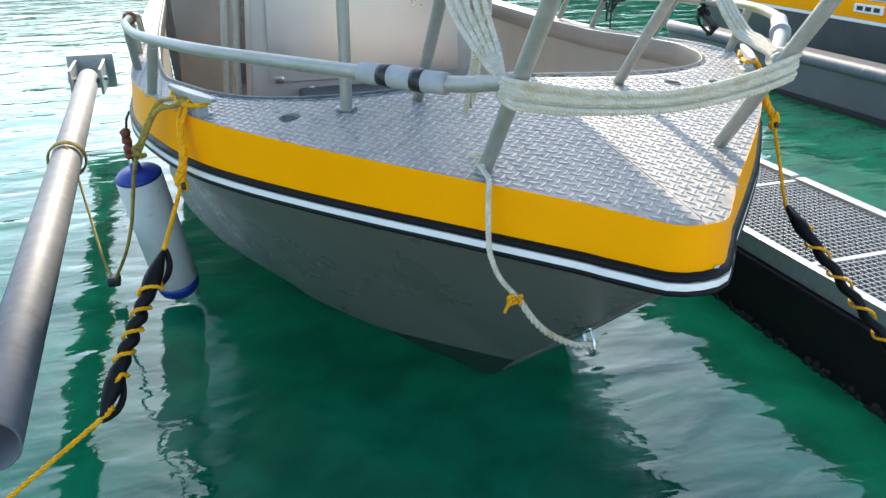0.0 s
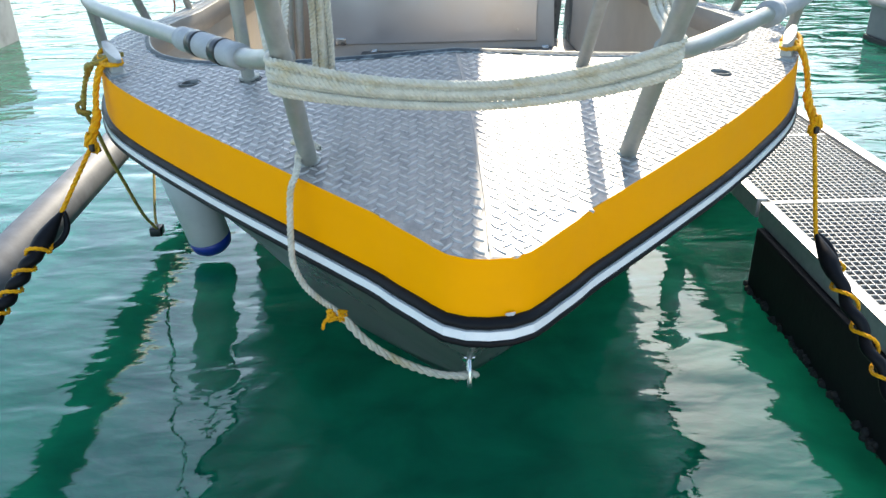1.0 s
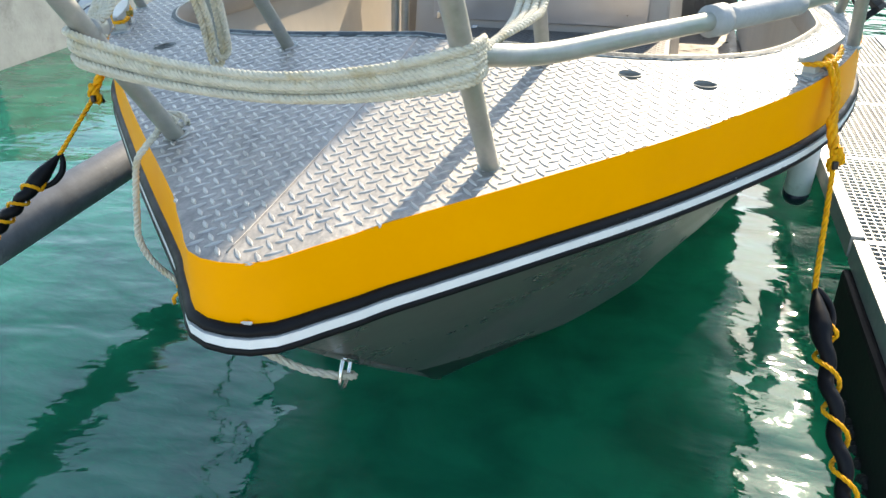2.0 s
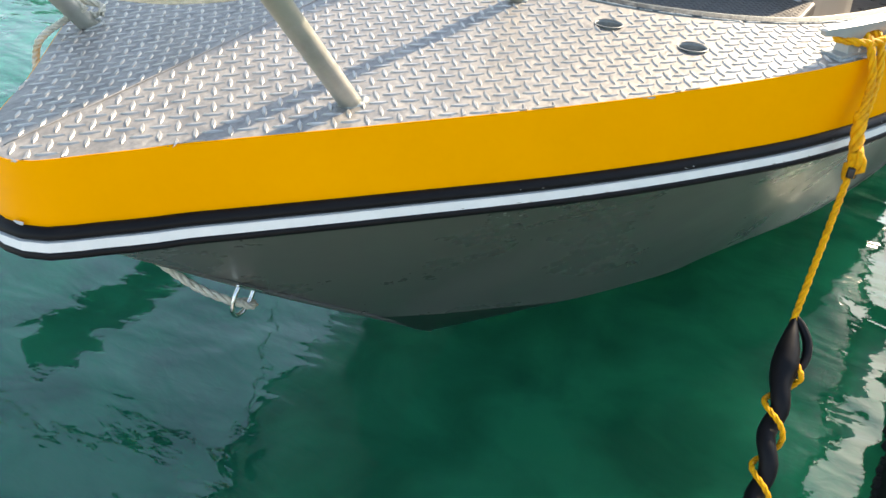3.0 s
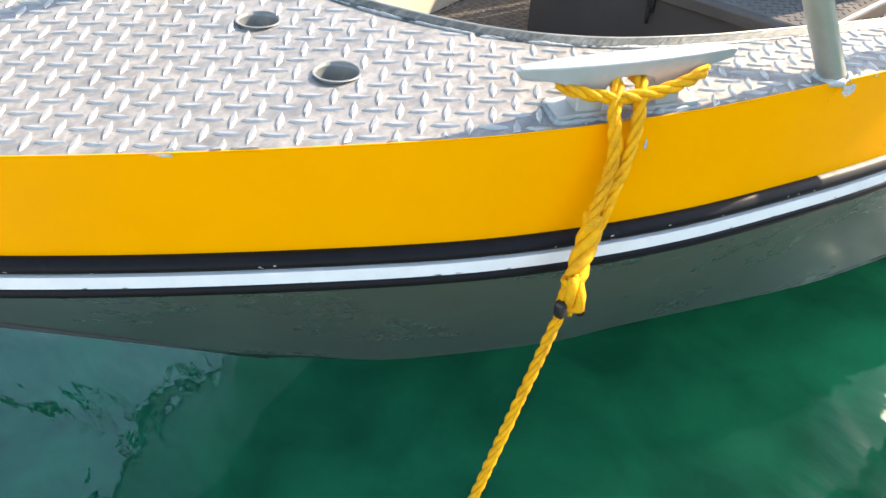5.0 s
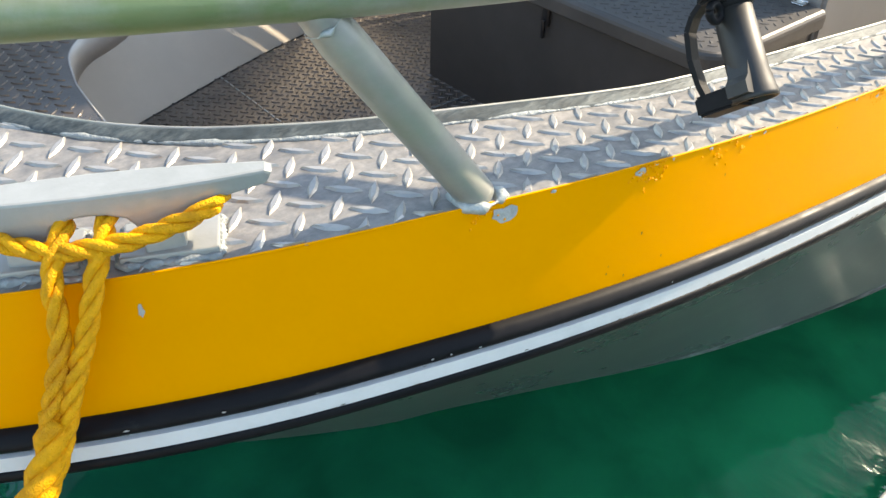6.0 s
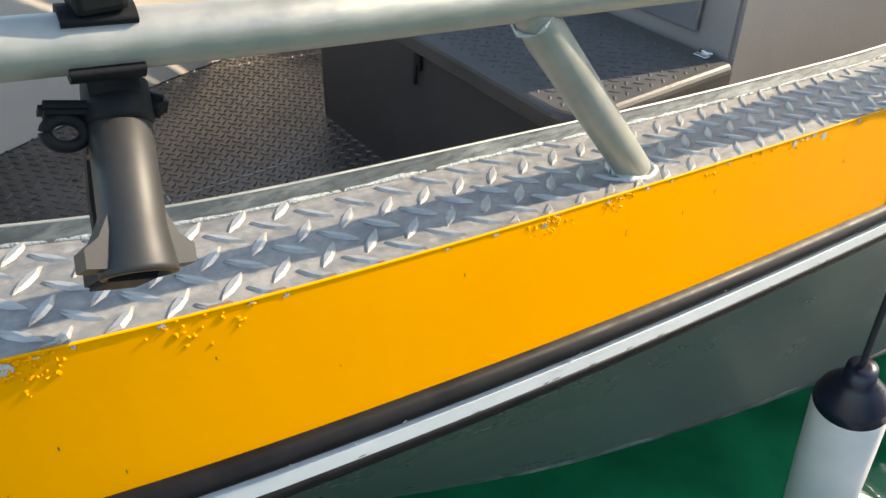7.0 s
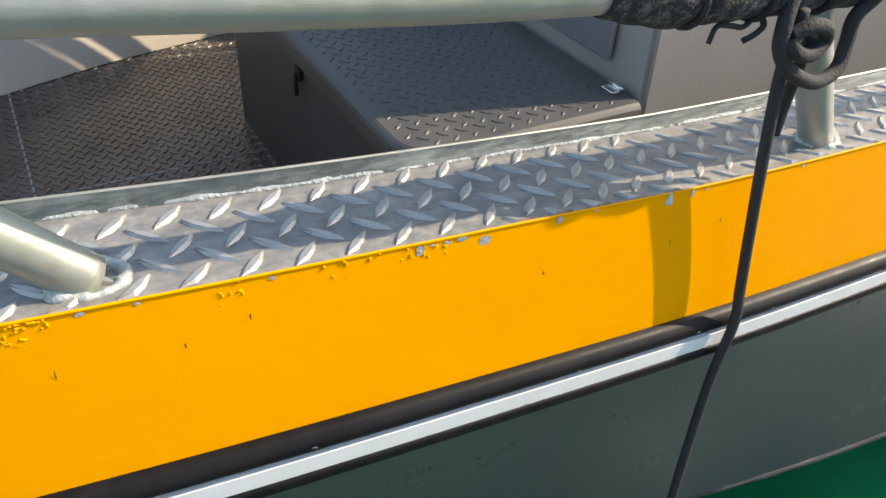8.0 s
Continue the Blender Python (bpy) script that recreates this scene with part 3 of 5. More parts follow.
def coaming_strip(side):
    prof = [(0.016, 0.0005), (0.014, 0.0032), (0.010, 0.0052), (0.006, 0.0068), (0.003, 0.0085), (0.0005, 0.0095), (-0.001, 0.0095), (-0.006, 0.0090)]
    return sheet([list(r) for r in zip(*[coaming_line(side, a, b) for a, b in prof])])


def coaming_lip(side):
    prof = [(-0.006, 0.0090), (-0.0065, 0.0), (-0.0065, -0.10), (-0.001, -0.10)]
    return sheet([list(r) for r in zip(*[coaming_line(side, a, b) for a, b in prof])])


def weld_line(side):
    bm = bmesh.new()
    line = coaming_line(side, 0.0135, 0.0005)
    path, _ = smooth_path(line[::2], 900)
    rad = [max(0.001, 0.0030 + 0.0024 * noise.noise(p * 26) + 0.0012 * noise.noise(p * 140)) for p in path]
    return sweep(bm, path, rad, 6)


def coaming_edge(side):
    return sweep(bmesh.new(), smooth_path(coaming_line(side, -0.003, 0.0088)[::2], 200)[0], 0.0020, 8)


both(coaming_strip, "coaming", COAMING, "weathered aluminium coaming round the cockpit")
both(coaming_lip, "coaming_lip", SHEET, "plain aluminium inner face of the coaming")
both(weld_line, "weld_bead", PADWELD, "lumpy oxidised weld bead")
both(coaming_edge, "coaming_edge", ALU, "thin bright edge of the coaming")

FLOOR_Z = 0.49


HULL_ROWS = []
for hx, hy, hn in EDGE:
    up, dn = Vector((hx, hy, curve(EDGE_Z, hy) - 0.035 - curve(BAND_H, hy))), hull_lower(max(0.0, hy))
    HULL_ROWS.append((up, dn))


def hull_x(y, z):
    """Half-breadth inside the hull at a height."""
    found = []
    for up, dn in HULL_ROWS:
        zz = min(z, up.z - 0.001)
        if dn.z <= zz:
            f = (up.z - zz) / (up.z - dn.z)
            p = up.lerp(dn, f)
            found.append((p.y, p.x - 0.02 * math.sin(math.pi * f)))
    found.sort()
    ys = [q[0] for q in found]
    return float(np.interp(y, ys, [q[1] for q in found]))


def inner_side(side):
    rows = []
    for p in COAM_PATH:
        z = deck_z(p.x, p.y)
        row = [(side * (p.x - 0.0005), p.y, z - 0.095)]
        for q in (0.12, 0.4, 0.7, 1.0):
            zz = z - 0.10 + (FLOOR_Z - z + 0.10) * q
            row.append((side * min(p.x + 0.03, hull_x(max(1.30, p.y), zz) - 0.05), max(p.y - 0.005, 1.36 if q > 0.2 else 1.25), zz))
        rows.append(row)
    return sheet(rows)


both(inner_side, "inner_side", LINER, "pale inner side panel of the cockpit")
fl = []
for i in range(60):
    y = 1.36 + 5.04 * i / 59
    w = max(0.05, hull_x(y, FLOOR_Z) - 0.06)
    fl.append([(-w + 2 * w * k / 8, y, FLOOR_Z) for k in range(9)])
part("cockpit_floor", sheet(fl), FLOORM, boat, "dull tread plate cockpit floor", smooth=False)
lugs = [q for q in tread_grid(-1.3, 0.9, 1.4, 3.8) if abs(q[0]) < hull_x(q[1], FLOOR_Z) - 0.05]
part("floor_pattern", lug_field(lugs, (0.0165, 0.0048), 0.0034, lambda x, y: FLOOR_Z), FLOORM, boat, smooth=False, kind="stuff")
seam = bmesh.new()
w = hull_x(2.40, FLOOR_Z) - 0.05
bar(seam, (-w, 2.40, FLOOR_Z + 0.001), (w, 2.40, FLOOR_Z + 0.0002), 0.006, 0.002)
part("floor_seam", seam, WELD, boat)
seam = bmesh.new()
bar(seam, (-0.25, 2.42, FLOOR_Z + 0.001), (-0.25, 3.05, FLOOR_Z + 0.0002), 0.005, 0.002)
part("floor_seam", seam, WELD, boat)

# bow step in the cockpit, with a rounded aft edge and a tread top
STEP_Z = 1.0
st = bmesh.new()
outline = [(-0.95, 1.36), (0.80, 1.36), (0.80, 1.64), (0.20, 1.656), (-0.07, 1.672), (-0.174, 1.688), (-0.298, 1.722), (-0.39, 1.787), (-0.447, 1.872), (-0.515, 1.955), (-0.60, 2.005), (-0.72, 2.05), (-0.95, 2.06)]
ring = [(p.x, p.y) for p in smooth_path([(x, y, 0) for x, y in outline[2:12]], 60)[0]]
ring = outline[:2] + ring + outline[12:]


def clamp(x, y, z):
    w = hull_x(max(y, 1.28), z) - 0.09
    return min(max(x, -w), w)


ring = [(clamp(x, y, STEP_Z), y) for x, y in ring]
top = [st.verts.new((x, y, STEP_Z)) for x, y in ring]
low = [st.verts.new((x, y, STEP_Z - 0.075)) for x, y in ring]
st.faces.new(top)
st.faces.new(low[::-1])
for k in range(len(ring)):
    st.faces.new((top[k], low[k], low[(k + 1) % len(ring)], top[(k + 1) % len(ring)]))
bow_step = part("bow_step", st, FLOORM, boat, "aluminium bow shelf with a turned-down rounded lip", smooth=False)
lip_rows = []
for k in range(2, len(ring) - 1):
    (ax0, ay0), (bx0, by0) = ring[k - 1], ring[min(k + 1, len(ring) - 2)]
    away = Vector((by0 - ay0, ax0 - bx0, 0)).normalized()
    c = Vector((*ring[k], 0)) + away * (0.003 if away.y > 0 else -0.003)
    lip_rows.append([(c.x, c.y, STEP_Z + 0.002), (c.x, c.y, STEP_Z - 0.078)])
part("lip", sheet(lip_rows, 0.004), SHEET, bow_step, "bright turned-down lip")


def in_ring(x, y):
    c = False
    for (ax, ay), (bx, by) in zip(ring, ring[1:] + ring[:1]):
        if (ay > y) != (by > y) and x < (bx - ax) * (y - ay) / (by - ay) + ax:
            c = not c
    return c


sl = tread_grid(-0.95, 0.85, 1.26, 2.1)
sl = [q for q in sl if in_ring(q[0], q[1]) and in_ring(q[0] + 0.02, q[1]) and in_ring(q[0], q[1] + 0.02)]
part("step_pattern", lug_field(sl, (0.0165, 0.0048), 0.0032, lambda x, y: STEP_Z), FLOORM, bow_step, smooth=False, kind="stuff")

# locker ahead of the console
LK = ((-0.47, 3.06, FLOOR_Z), (0.71, 3.60, 0.985))
lb = box(bmesh.new(), LK[0], (LK[1][0], LK[1][1], 0.960))
locker = part("locker", lb, LOCKER, boat, "grey aluminium locker with a tread plate lid, darkened for cockpit shade", smooth=False)


def lid_outline(inset):
    """The lid's outline: rounded corners ahead, square ones against the console."""
    x0, x1, y0, y1, r = LK[0][0] - 0.012 + inset, LK[1][0] + 0.030 - inset, LK[0][1] - 0.026 + inset, LK[1][1] - 0.002, 0.090 - inset
    left = [(x0 + r - r * math.sin(w), y0 + r - r * math.cos(w)) for w in [math.pi / 2 * k / 9 for k in range(9, -1, -1)]]
    right = [(x1 - r + r * math.sin(w), y0 + r - r * math.cos(w)) for w in [math.pi / 2 * k / 9 for k in range(10)]]
    return [(x0, y1)] + left + right + [(x1, y1)]


lid = bmesh.new()
loops = [[lid.verts.new((x, y, z)) for x, y in lid_outline(inset)] for inset, z in ((0.003, 0.946), (0.0, 0.949), (0.0, 0.984), (0.003, 0.993), (0.008, 0.9995), (0.015, 1.003))]
for u, v in zip(loops, loops[1:]):
    for k in range(len(u)):
        lid.faces.new((u[k], u[(k + 1) % len(u)], v[(k + 1) % len(u)], v[k]))
lid.faces.new(loops[-1])
part("lid", lid, LIDM, locker, "tread plate lid with a rolled edge, shade put into its colour", smooth=False)


def on_lid(x, y):
    dx, dy = max(0.0, x - (LK[1][0] - 0.06), LK[0][0] + 0.078 - x), max(0.0, LK[0][1] + 0.064 - y)
    return math.hypot(dx, dy) < 0.055 and y < LK[1][1] - 0.05


ll = [q for q in tread_grid(LK[0][0], LK[1][0] + 0.02, LK[0][1] - 0.02, LK[1][1] - 0.05) if on_lid(q[0], q[1])]
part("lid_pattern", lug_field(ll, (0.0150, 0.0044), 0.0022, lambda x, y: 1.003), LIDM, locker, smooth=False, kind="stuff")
la = box(bmesh.new(), (0.095, 3.046, 0.885), (0.125, 3.062, 0.955), 0.004)
box(la, (0.104, 3.038, 0.845), (0.116, 3.050, 0.905), 0.003)
part("latch", la, BLACKP, locker, "black toggle latch")
for hx in (0.655, -0.40):
    hb = box(bmesh.new(), (hx - 0.020, 3.565, 1.0035), (hx + 0.020, 3.596, 1.008), 0.002)
    sweep(hb, [Vector((hx - 0.021, 3.592, 1.010)), Vector((hx + 0.021, 3.592, 1.010))], 0.005, 10)
    part("hinge", hb, STEEL, locker, "small steel hinge")

# console behind the locker
cb = bmesh.new()
pts = [(-0.76, 3.61), (0.71, 3.61), (0.78, 4.40), (0.78, 4.7), (0.10, 4.7), (-0.76, 3.98)]
lowc = [cb.verts.new((x * 1.04 if x > 0 else x - 0.06, y, FLOOR_Z)) for x, y in pts]
topc = [cb.verts.new((x * 0.93 if x > 0 else x + 0.08, y + 0.03, 2.26)) for x, y in pts]
cb.faces.new(topc)
for k in range(6):
    cb.faces.new((lowc[k], lowc[(k + 1) % 6], topc[(k + 1) % 6], topc[k]))
bmesh.ops.bevel(cb, geom=[e for e in cb.edges], offset=0.012, segments=2, affect='EDGES')
console = part("console", cb, SHEET, boat, "brushed aluminium steering console", smooth=False)
cp = box(bmesh.new(), (-0.66, 3.60, 1.045), (0.60, 3.612, 2.10), 0.004)
for v in cp.verts:
    v.co.y += 0.012 * (v.co.z - 1.0)
    v.co.x += 0.03 * (v.co.z - 1.0) if v.co.x < 0 else 0.0
part("front_panel", cp, PANEL, console, "hinged brushed aluminium front panel", smooth=False)
hb = box(bmesh.new(), (-0.63, 3.588, 1.045), (-0.57, 3.60, 1.085), 0.002)
part("hinge", hb, STEEL, console)


# unseen roof added over the console to shade the starboard half of the foredeck
ht = box(bmesh.new(), (-0.77, 2.66, 3.42), (0.637, 5.76, 3.47))
bmesh.ops.bevel(ht, geom=[e for e in ht.edges if abs(e.verts[0].co.z - e.verts[1].co.z) > 0.01], offset=0.12, segments=6, affect='EDGES')
for v in ht.verts:
    v.co.x += math.copysign(0.055, v.co.x) * (v.co.y - 2.91)
shade_roof = part("shade_roof", ht, SHEET, boat, "unseen flat roof added above the console to cast shade", smooth=False)
# unseen legs that carry the added roof
for x, y in ((-0.55, 3.76), (0.56, 3.76), (0.60, 4.62), (-0.05, 4.62)):
    part("leg", tube([(x, y, 2.22), (x, y - 0.02, 2.7), (x, y - 0.04, 3.43)], 0.022, 12, 14), ALU, shade_roof)
for x, r in ((-0.905, 0.026), (-0.842, 0.024)):
    part("leg", tube([(x - 0.03, 3.66, FLOOR_Z), (x - 0.01, 3.655, 1.12), (x + 0.02, 3.64, 1.50), (x + 0.07, 3.60, 2.2), (x + 0.15, 3.50, 3.43)], r, 14, 40), ALU, shade_roof, "bright aluminium leg tube beside the console")

# seat box beside the console
sb2 = box(bmesh.new(), (-1.20, 4.62, FLOOR_Z), (-0.78, 4.66, 1.56), 0.012)
part("side_panel", sb2, SEATM, boat, "brown-grey panel aft of the cockpit", smooth=False)


# pulpit: posts and side rails
def rail_line(side):
    pts = [(side * 0.372, 0.255, 1.70)]
    pts += [(side * x, y, z) for x, y, z in ((0.482, 0.42, 1.665), (0.645, 0.6, 1.668), (0.894, 0.9, 1.67), (1.105, 1.2, 1.669), (1.266, 1.6, 1.655),
                                             (1.334, 2.0, 1.626), (1.376, 2.4, 1.600), (1.399, 2.8, 1.565), (1.390, 3.3, 1.529))]
    pts += [(side * 1.378, 3.55, 1.49), (side * 1.37, 3.68, 1.345)]
    return pts


def side_rail(side):
    path, _ = smooth_path(rail_line(side), 110)
    return sweep(bmesh.new(), path, [0.0215 - 0.0034 * min(1, i / 55) for i in range(110)], 20)


part("side_rail", side_rail(1), RAILM, boat, "weathered aluminium side rail with green algae")
part("side_rail", side_rail(-1), ALU, boat, "weathered aluminium side rail")


def foot_weld(base, axis, r):
    """A lumpy ring of weld where a leaning post meets the deck."""
    t = Vector(axis).normalized()
    lean = Vector((t.x, t.y, 0))
    lean = lean.normalized() if lean.length > 0.01 else Vector((1, 0, 0))
    across = Vector((-lean.y, lean.x, 0))
    path = []
    for k in range(49):
        w = 2 * math.pi * k / 48
        p = Vector(base) + lean * math.cos(w) * r / max(0.5, t.z) + across * math.sin(w) * r
        p.z = deck_z(p.x, p.y) - 0.0005
        path.append(p)
    return sweep(bmesh.new(), path, [max(0.0014, 0.0046 + 0.0056 * noise.noise(p * 75) + 0.001 * noise.noise(p * 260)) for p in path], 6)


def post(side, base, top, r=0.021, bend=None):
    b, t = Vector((side * base[0], base[1], base[2])), Vector((side * top[0], top[1], top[2]))
    pts = [b, b.lerp(t, 0.5), t] + [Vector((side * q[0], q[1], q[2])) for q in (bend or ())]
    path = smooth_path(pts, 40)[0]
    po = part("post", sweep(bmesh.new(), path, [r if bend else r * (1 - 0.24 * max(0.0, (i - 33) / 6)) for i in range(40)], 16), ALU, boat, "aluminium rail post")
    part("weld", foot_weld((b.x, b.y, b.z), t - b, r + 0.0005), WELD, po)
    if not bend:
        ax = (t - b).normalized()
        u = ax.orthogonal().normalized()
        v = ax.cross(u)
        ringp = [t - ax * 0.021 + (u * math.cos(2 * math.pi * k / 40) + v * math.sin(2 * math.pi * k / 40)) * (r - 0.0006) + ax * 0.004 * noise.noise(Vector((k * 0.5, t.x, t.y))) for k in range(41)]
        part("weld", sweep(bmesh.new(), ringp, [max(0.0003, 0.0008 + 0.0040 * noise.noise(p * 110)) for p in ringp], 6), WELD, po)


for side in (1, -1):
    post(side, (0.380, 0.487, 1.395), (0.377, 0.02, 2.0), 0.0210, [(0.37, -0.10, 2.17), (0.33, -0.14, 2.27)])
    post(side, (0.388, 1.130, 1.455), (0.40, 0.62, 2.06), 0.0195, [(0.39, 0.30, 2.30)])
    post(side, (1.274, 1.668, 1.437), (1.2375, 1.517, 1.653), 0.0190)
    post(side, (1.357, 2.455, 1.390), (1.364, 2.268, 1.607), 0.0185)
    post(side, (1.378, 3.215, 1.337), (1.3945, 3.088, 1.540), 0.0185)
top_hoop = tube([(-0.33, -0.14, 2.27), (-0.2, -0.16, 2.30), (0.2, -0.16, 2.30), (0.33, -0.14, 2.27)], 0.0245, 16, 30)
part("top_hoop", top_hoop, ALU, boat)

# sockets in the foredeck
for x, y in HOLES:
    z = deck_z(x, y)
    so = lathe([(0.0005, 0.0345), (0.0015, 0.0335), (0.0012, 0.0308), (-0.004, 0.0300), (-0.16, 0.0300), (-0.161, 0.001)], (x, y, z), (0, 0.03, 1), 32, False)
    part("socket", so, SOCKET, boat, "round tube socket set flush in the deck")


# cleats, welded on the side of the foredeck
def cleat(side):
    a, b = Vector((side * 1.062, 1.222, 1.492)), Vector((side * 1.203, 1.487, 1.500))
    t = (b - a).normalized()
    s = Vector((t.y, -t.x, 0)).normalized()
    mid = a.lerp(b, 0.5)
    half = (b - a).length / 2
    top = 0.007
    low = deck_z(mid.x, mid.y) - mid.z - 0.001
    k = half / 0.150
    port = [(-0.150, top - 0.008), (-0.146, top - 0.014), (-0.105, top - 0.020), (-0.082, top - 0.027), (-0.072, top - 0.040), (-0.073, low + 0.006), (-0.080, low),
            (-0.036, low), (-0.038, low + 0.008), (-0.036, top - 0.036), (-0.029, top - 0.026), (-0.015, top - 0.0205)]
    line = port + [(0.0, top - 0.0195)] + [(-u, w) for u, w in reversed(port)]
    line += [(0.152, top - 0.003), (0.146, top)] + [(u, top) for u in (0.1, 0.05, 0.0, -0.05, -0.1)] + [(-0.146, top), (-0.152, top - 0.003)]
    bm = bmesh.new()
    rings = []
    for way in (-1, 1):
        ring = []
        for u, w in line:
            wide = 0.0190 * (1 - 0.62 * (abs(u) / 0.152) ** 2.0) * (1.0 if w > low + 0.02 else 1.15)
            ring.append(bm.verts.new(mid + t * u * k + s * way * wide + Vector((0, 0, w))))
        rings.append(ring)
    n = len(line)
    for i in range(n):
        bm.faces.new((rings[0][i], rings[0][(i + 1) % n], rings[1][(i + 1) % n], rings[1][i]))
    sides = [bm.faces.new(rings[0][::-1]), bm.faces.new(rings[1])]
    bmesh.ops.recalc_face_normals(bm, faces=bm.faces[:])
    rim = [e for f in sides for e in f.edges]
    bmesh.ops.bevel(bm, geom=rim, offset=0.0028, segments=2, affect='EDGES', profile=0.6)
    bmesh.ops.triangulate(bm, faces=[f for f in bm.faces if len(f.verts) > 8])
    cl = part("cleat", bm, CASTING, boat, "pale cast aluminium mooring cleat on two legs", smooth=False)
    for f in (-0.058, 0.058):
        c = mid + t * f * k
        zc = deck_z(c.x, c.y)
        base = bmesh.new()
        box(base, (-0.042, -0.026, 0.0), (0.042, 0.026, 0.009), 0.002)
        bmesh.ops.transform(base, matrix=Matrix.Translation((c.x, c.y, zc - 0.001)) @ Matrix(((t.x, s.x, 0, 0), (t.y, s.y, 0, 0), (t.z, s.z, 1, 0), (0, 0, 0, 1))), verts=base.verts)
        part("base_plate", base, CASTING, cl, "flat base plate of the cleat", smooth=False)
        rim = []
        for u, w in ((-0.042, -0.027), (0.042, -0.027), (0.043, 0.0), (0.042, 0.027), (-0.042, 0.027), (-0.043, 0.0), (-0.042, -0.027)):
            q = c + t * u + s * w
            rim.append(Vector((q.x, q.y, deck_z(q.x, q.y) + 0.001)))
        ring = [a.lerp(b, i / 14) for a, b in zip(rim, rim[1:]) for i in range(14)]
        bead = [0.0042 + 0.0016 * math.sin(i * 2.1) + 0.0022 * noise.noise(p * 120) for i, p in enumerate(ring)]
        part("weld", sweep(bmesh.new(), ring, bead, 7), PADWELD, cl, "rippled whitish weld round the base plate")


cleat(1)
cleat(-1)

# bow eye on the stem
ey = box(bmesh.new(), (-0.016, -0.05, -0.004), (0.016, 0.05, 0.004), 0.003)
tilt = math.atan2(-0.84, 1.038)
bmesh.ops.transform(ey, matrix=Matrix.Translation((0, 0.515, 0.806)) @ Matrix.Rotation(tilt, 4, 'X'), verts=ey.verts)
bow_eye = part("bow_eye", ey, STEEL, boat, "stainless steel bow eye on the stem")
d0 = Vector((0, 1.038, -0.84)).normalized()
nrm = Vector((0, -d0.z, d0.y)) * -1
c0 = Vector((0, 0.515, 0.803))
loop = [c0 - d0 * 0.030, c0 - d0 * 0.030 + nrm * 0.035, c0 - d0 * 0.018 + nrm * 0.065, c0 + nrm * 0.075, c0 + d0 * 0.018 + nrm * 0.065, c0 + d0 * 0.030 + nrm * 0.035, c0 + d0 * 0.030]
part("ring", tube(loop, 0.006, 10, 40), STEEL, bow_eye)

# paint chips along the upper edge of the band
def chips(rows, proud, dome=0.0002):
    bm = bmesh.new()
    for y, dz, w, h in rows:
        i = min(range(len(EDGE)), key=lambda k: abs(EDGE[k][1] - y))
        nv = EDGE[i][2]
        t = Vector((-nv.y, nv.x, 0))
        x = edge_x(y)
        c = Vector((x, y, curve(EDGE_Z, y) + dz)) + nv * (proud + 0.006 * (-dz / 0.13))
        vs = []
        n = 11
        for k in range(n):
            q = 2 * math.pi * k / n
            r = random.uniform(0.55, 1.15)
            vs.append(bm.verts.new(c + t * math.cos(q) * w * r + Vector((0, 0, 1)) * math.sin(q) * h * r))
        mid = bm.verts.new(c + nv * dome)
        for k in range(n):
            bm.faces.new((vs[k], vs[(k + 1) % n], mid))
    return bm


bare_rows = [(1.686, -0.017, 0.017, 0.010), (1.851, -0.009, 0.008, 0.006), (2.305, -0.010, 0.004, 0.004), (2.70, -0.008, 0.005, 0.007), (2.74, -0.004, 0.006, 0.003),
             (2.762, -0.012, 0.006, 0.007), (2.84, -0.005, 0.004, 0.005), (2.97, -0.010, 0.006, 0.011), (3.0, -0.006, 0.003, 0.006), (0.857, -0.003, 0.010, 0.004), (0.845, -0.001, 0.014, 0.002),
             (1.36, -0.04, 0.003, 0.009)]
bare_rows += [(random.uniform(1.7, 3.2), -random.uniform(0.002, 0.006), random.uniform(0.002, 0.004), random.uniform(0.001, 0.003)) for _ in range(22)]
bare_rows += [(random.uniform(0.5, 1.7), -0.001, random.uniform(0.002, 0.006), 0.001) for _ in range(12)]
part("chipped_edge", chips(bare_rows, 0.0008), BARE, boat, "bare metal where the yellow paint chipped", smooth=False, kind="stuff")
bl = []
for y, n in ((1.665, 20), (1.862, 46), (1.965, 14), (2.005, 8), (2.312, 44), (2.40, 36), (2.55, 8), (2.62, 12), (2.70, 10)):
    bl += [(random.gauss(y, 0.012), -abs(random.gauss(0.010, 0.009)) - 0.002, random.uniform(0.0012, 0.0034), random.uniform(0.0010, 0.0034)) for _ in range(n)]
part("blistered_paint", chips(bl, 0.0004, 0.0014), YEDGE, boat, "blistered yellow paint", smooth=False, kind="stuff")
part("nose_chip", chips([(0.0, -0.115, 0.012, 0.006)], 0.0075), BARE, boat, "bare metal chip", smooth=False)
part("nose_chip", chips([(0.004, -0.001, 0.010, 0.004)], 0.0015), BARE, boat, smooth=False)

scratch_rows = [(random.uniform(1.75, 3.2), -random.uniform(0.03, 0.145), random.uniform(0.0004, 0.0012), random.uniform(0.0012, 0.0050)) for _ in range(26)]
part("scratched_paint", chips(scratch_rows, 0.0035), SCUFF, boat, "short dark scratches in the yellow paint", smooth=False, kind="stuff")


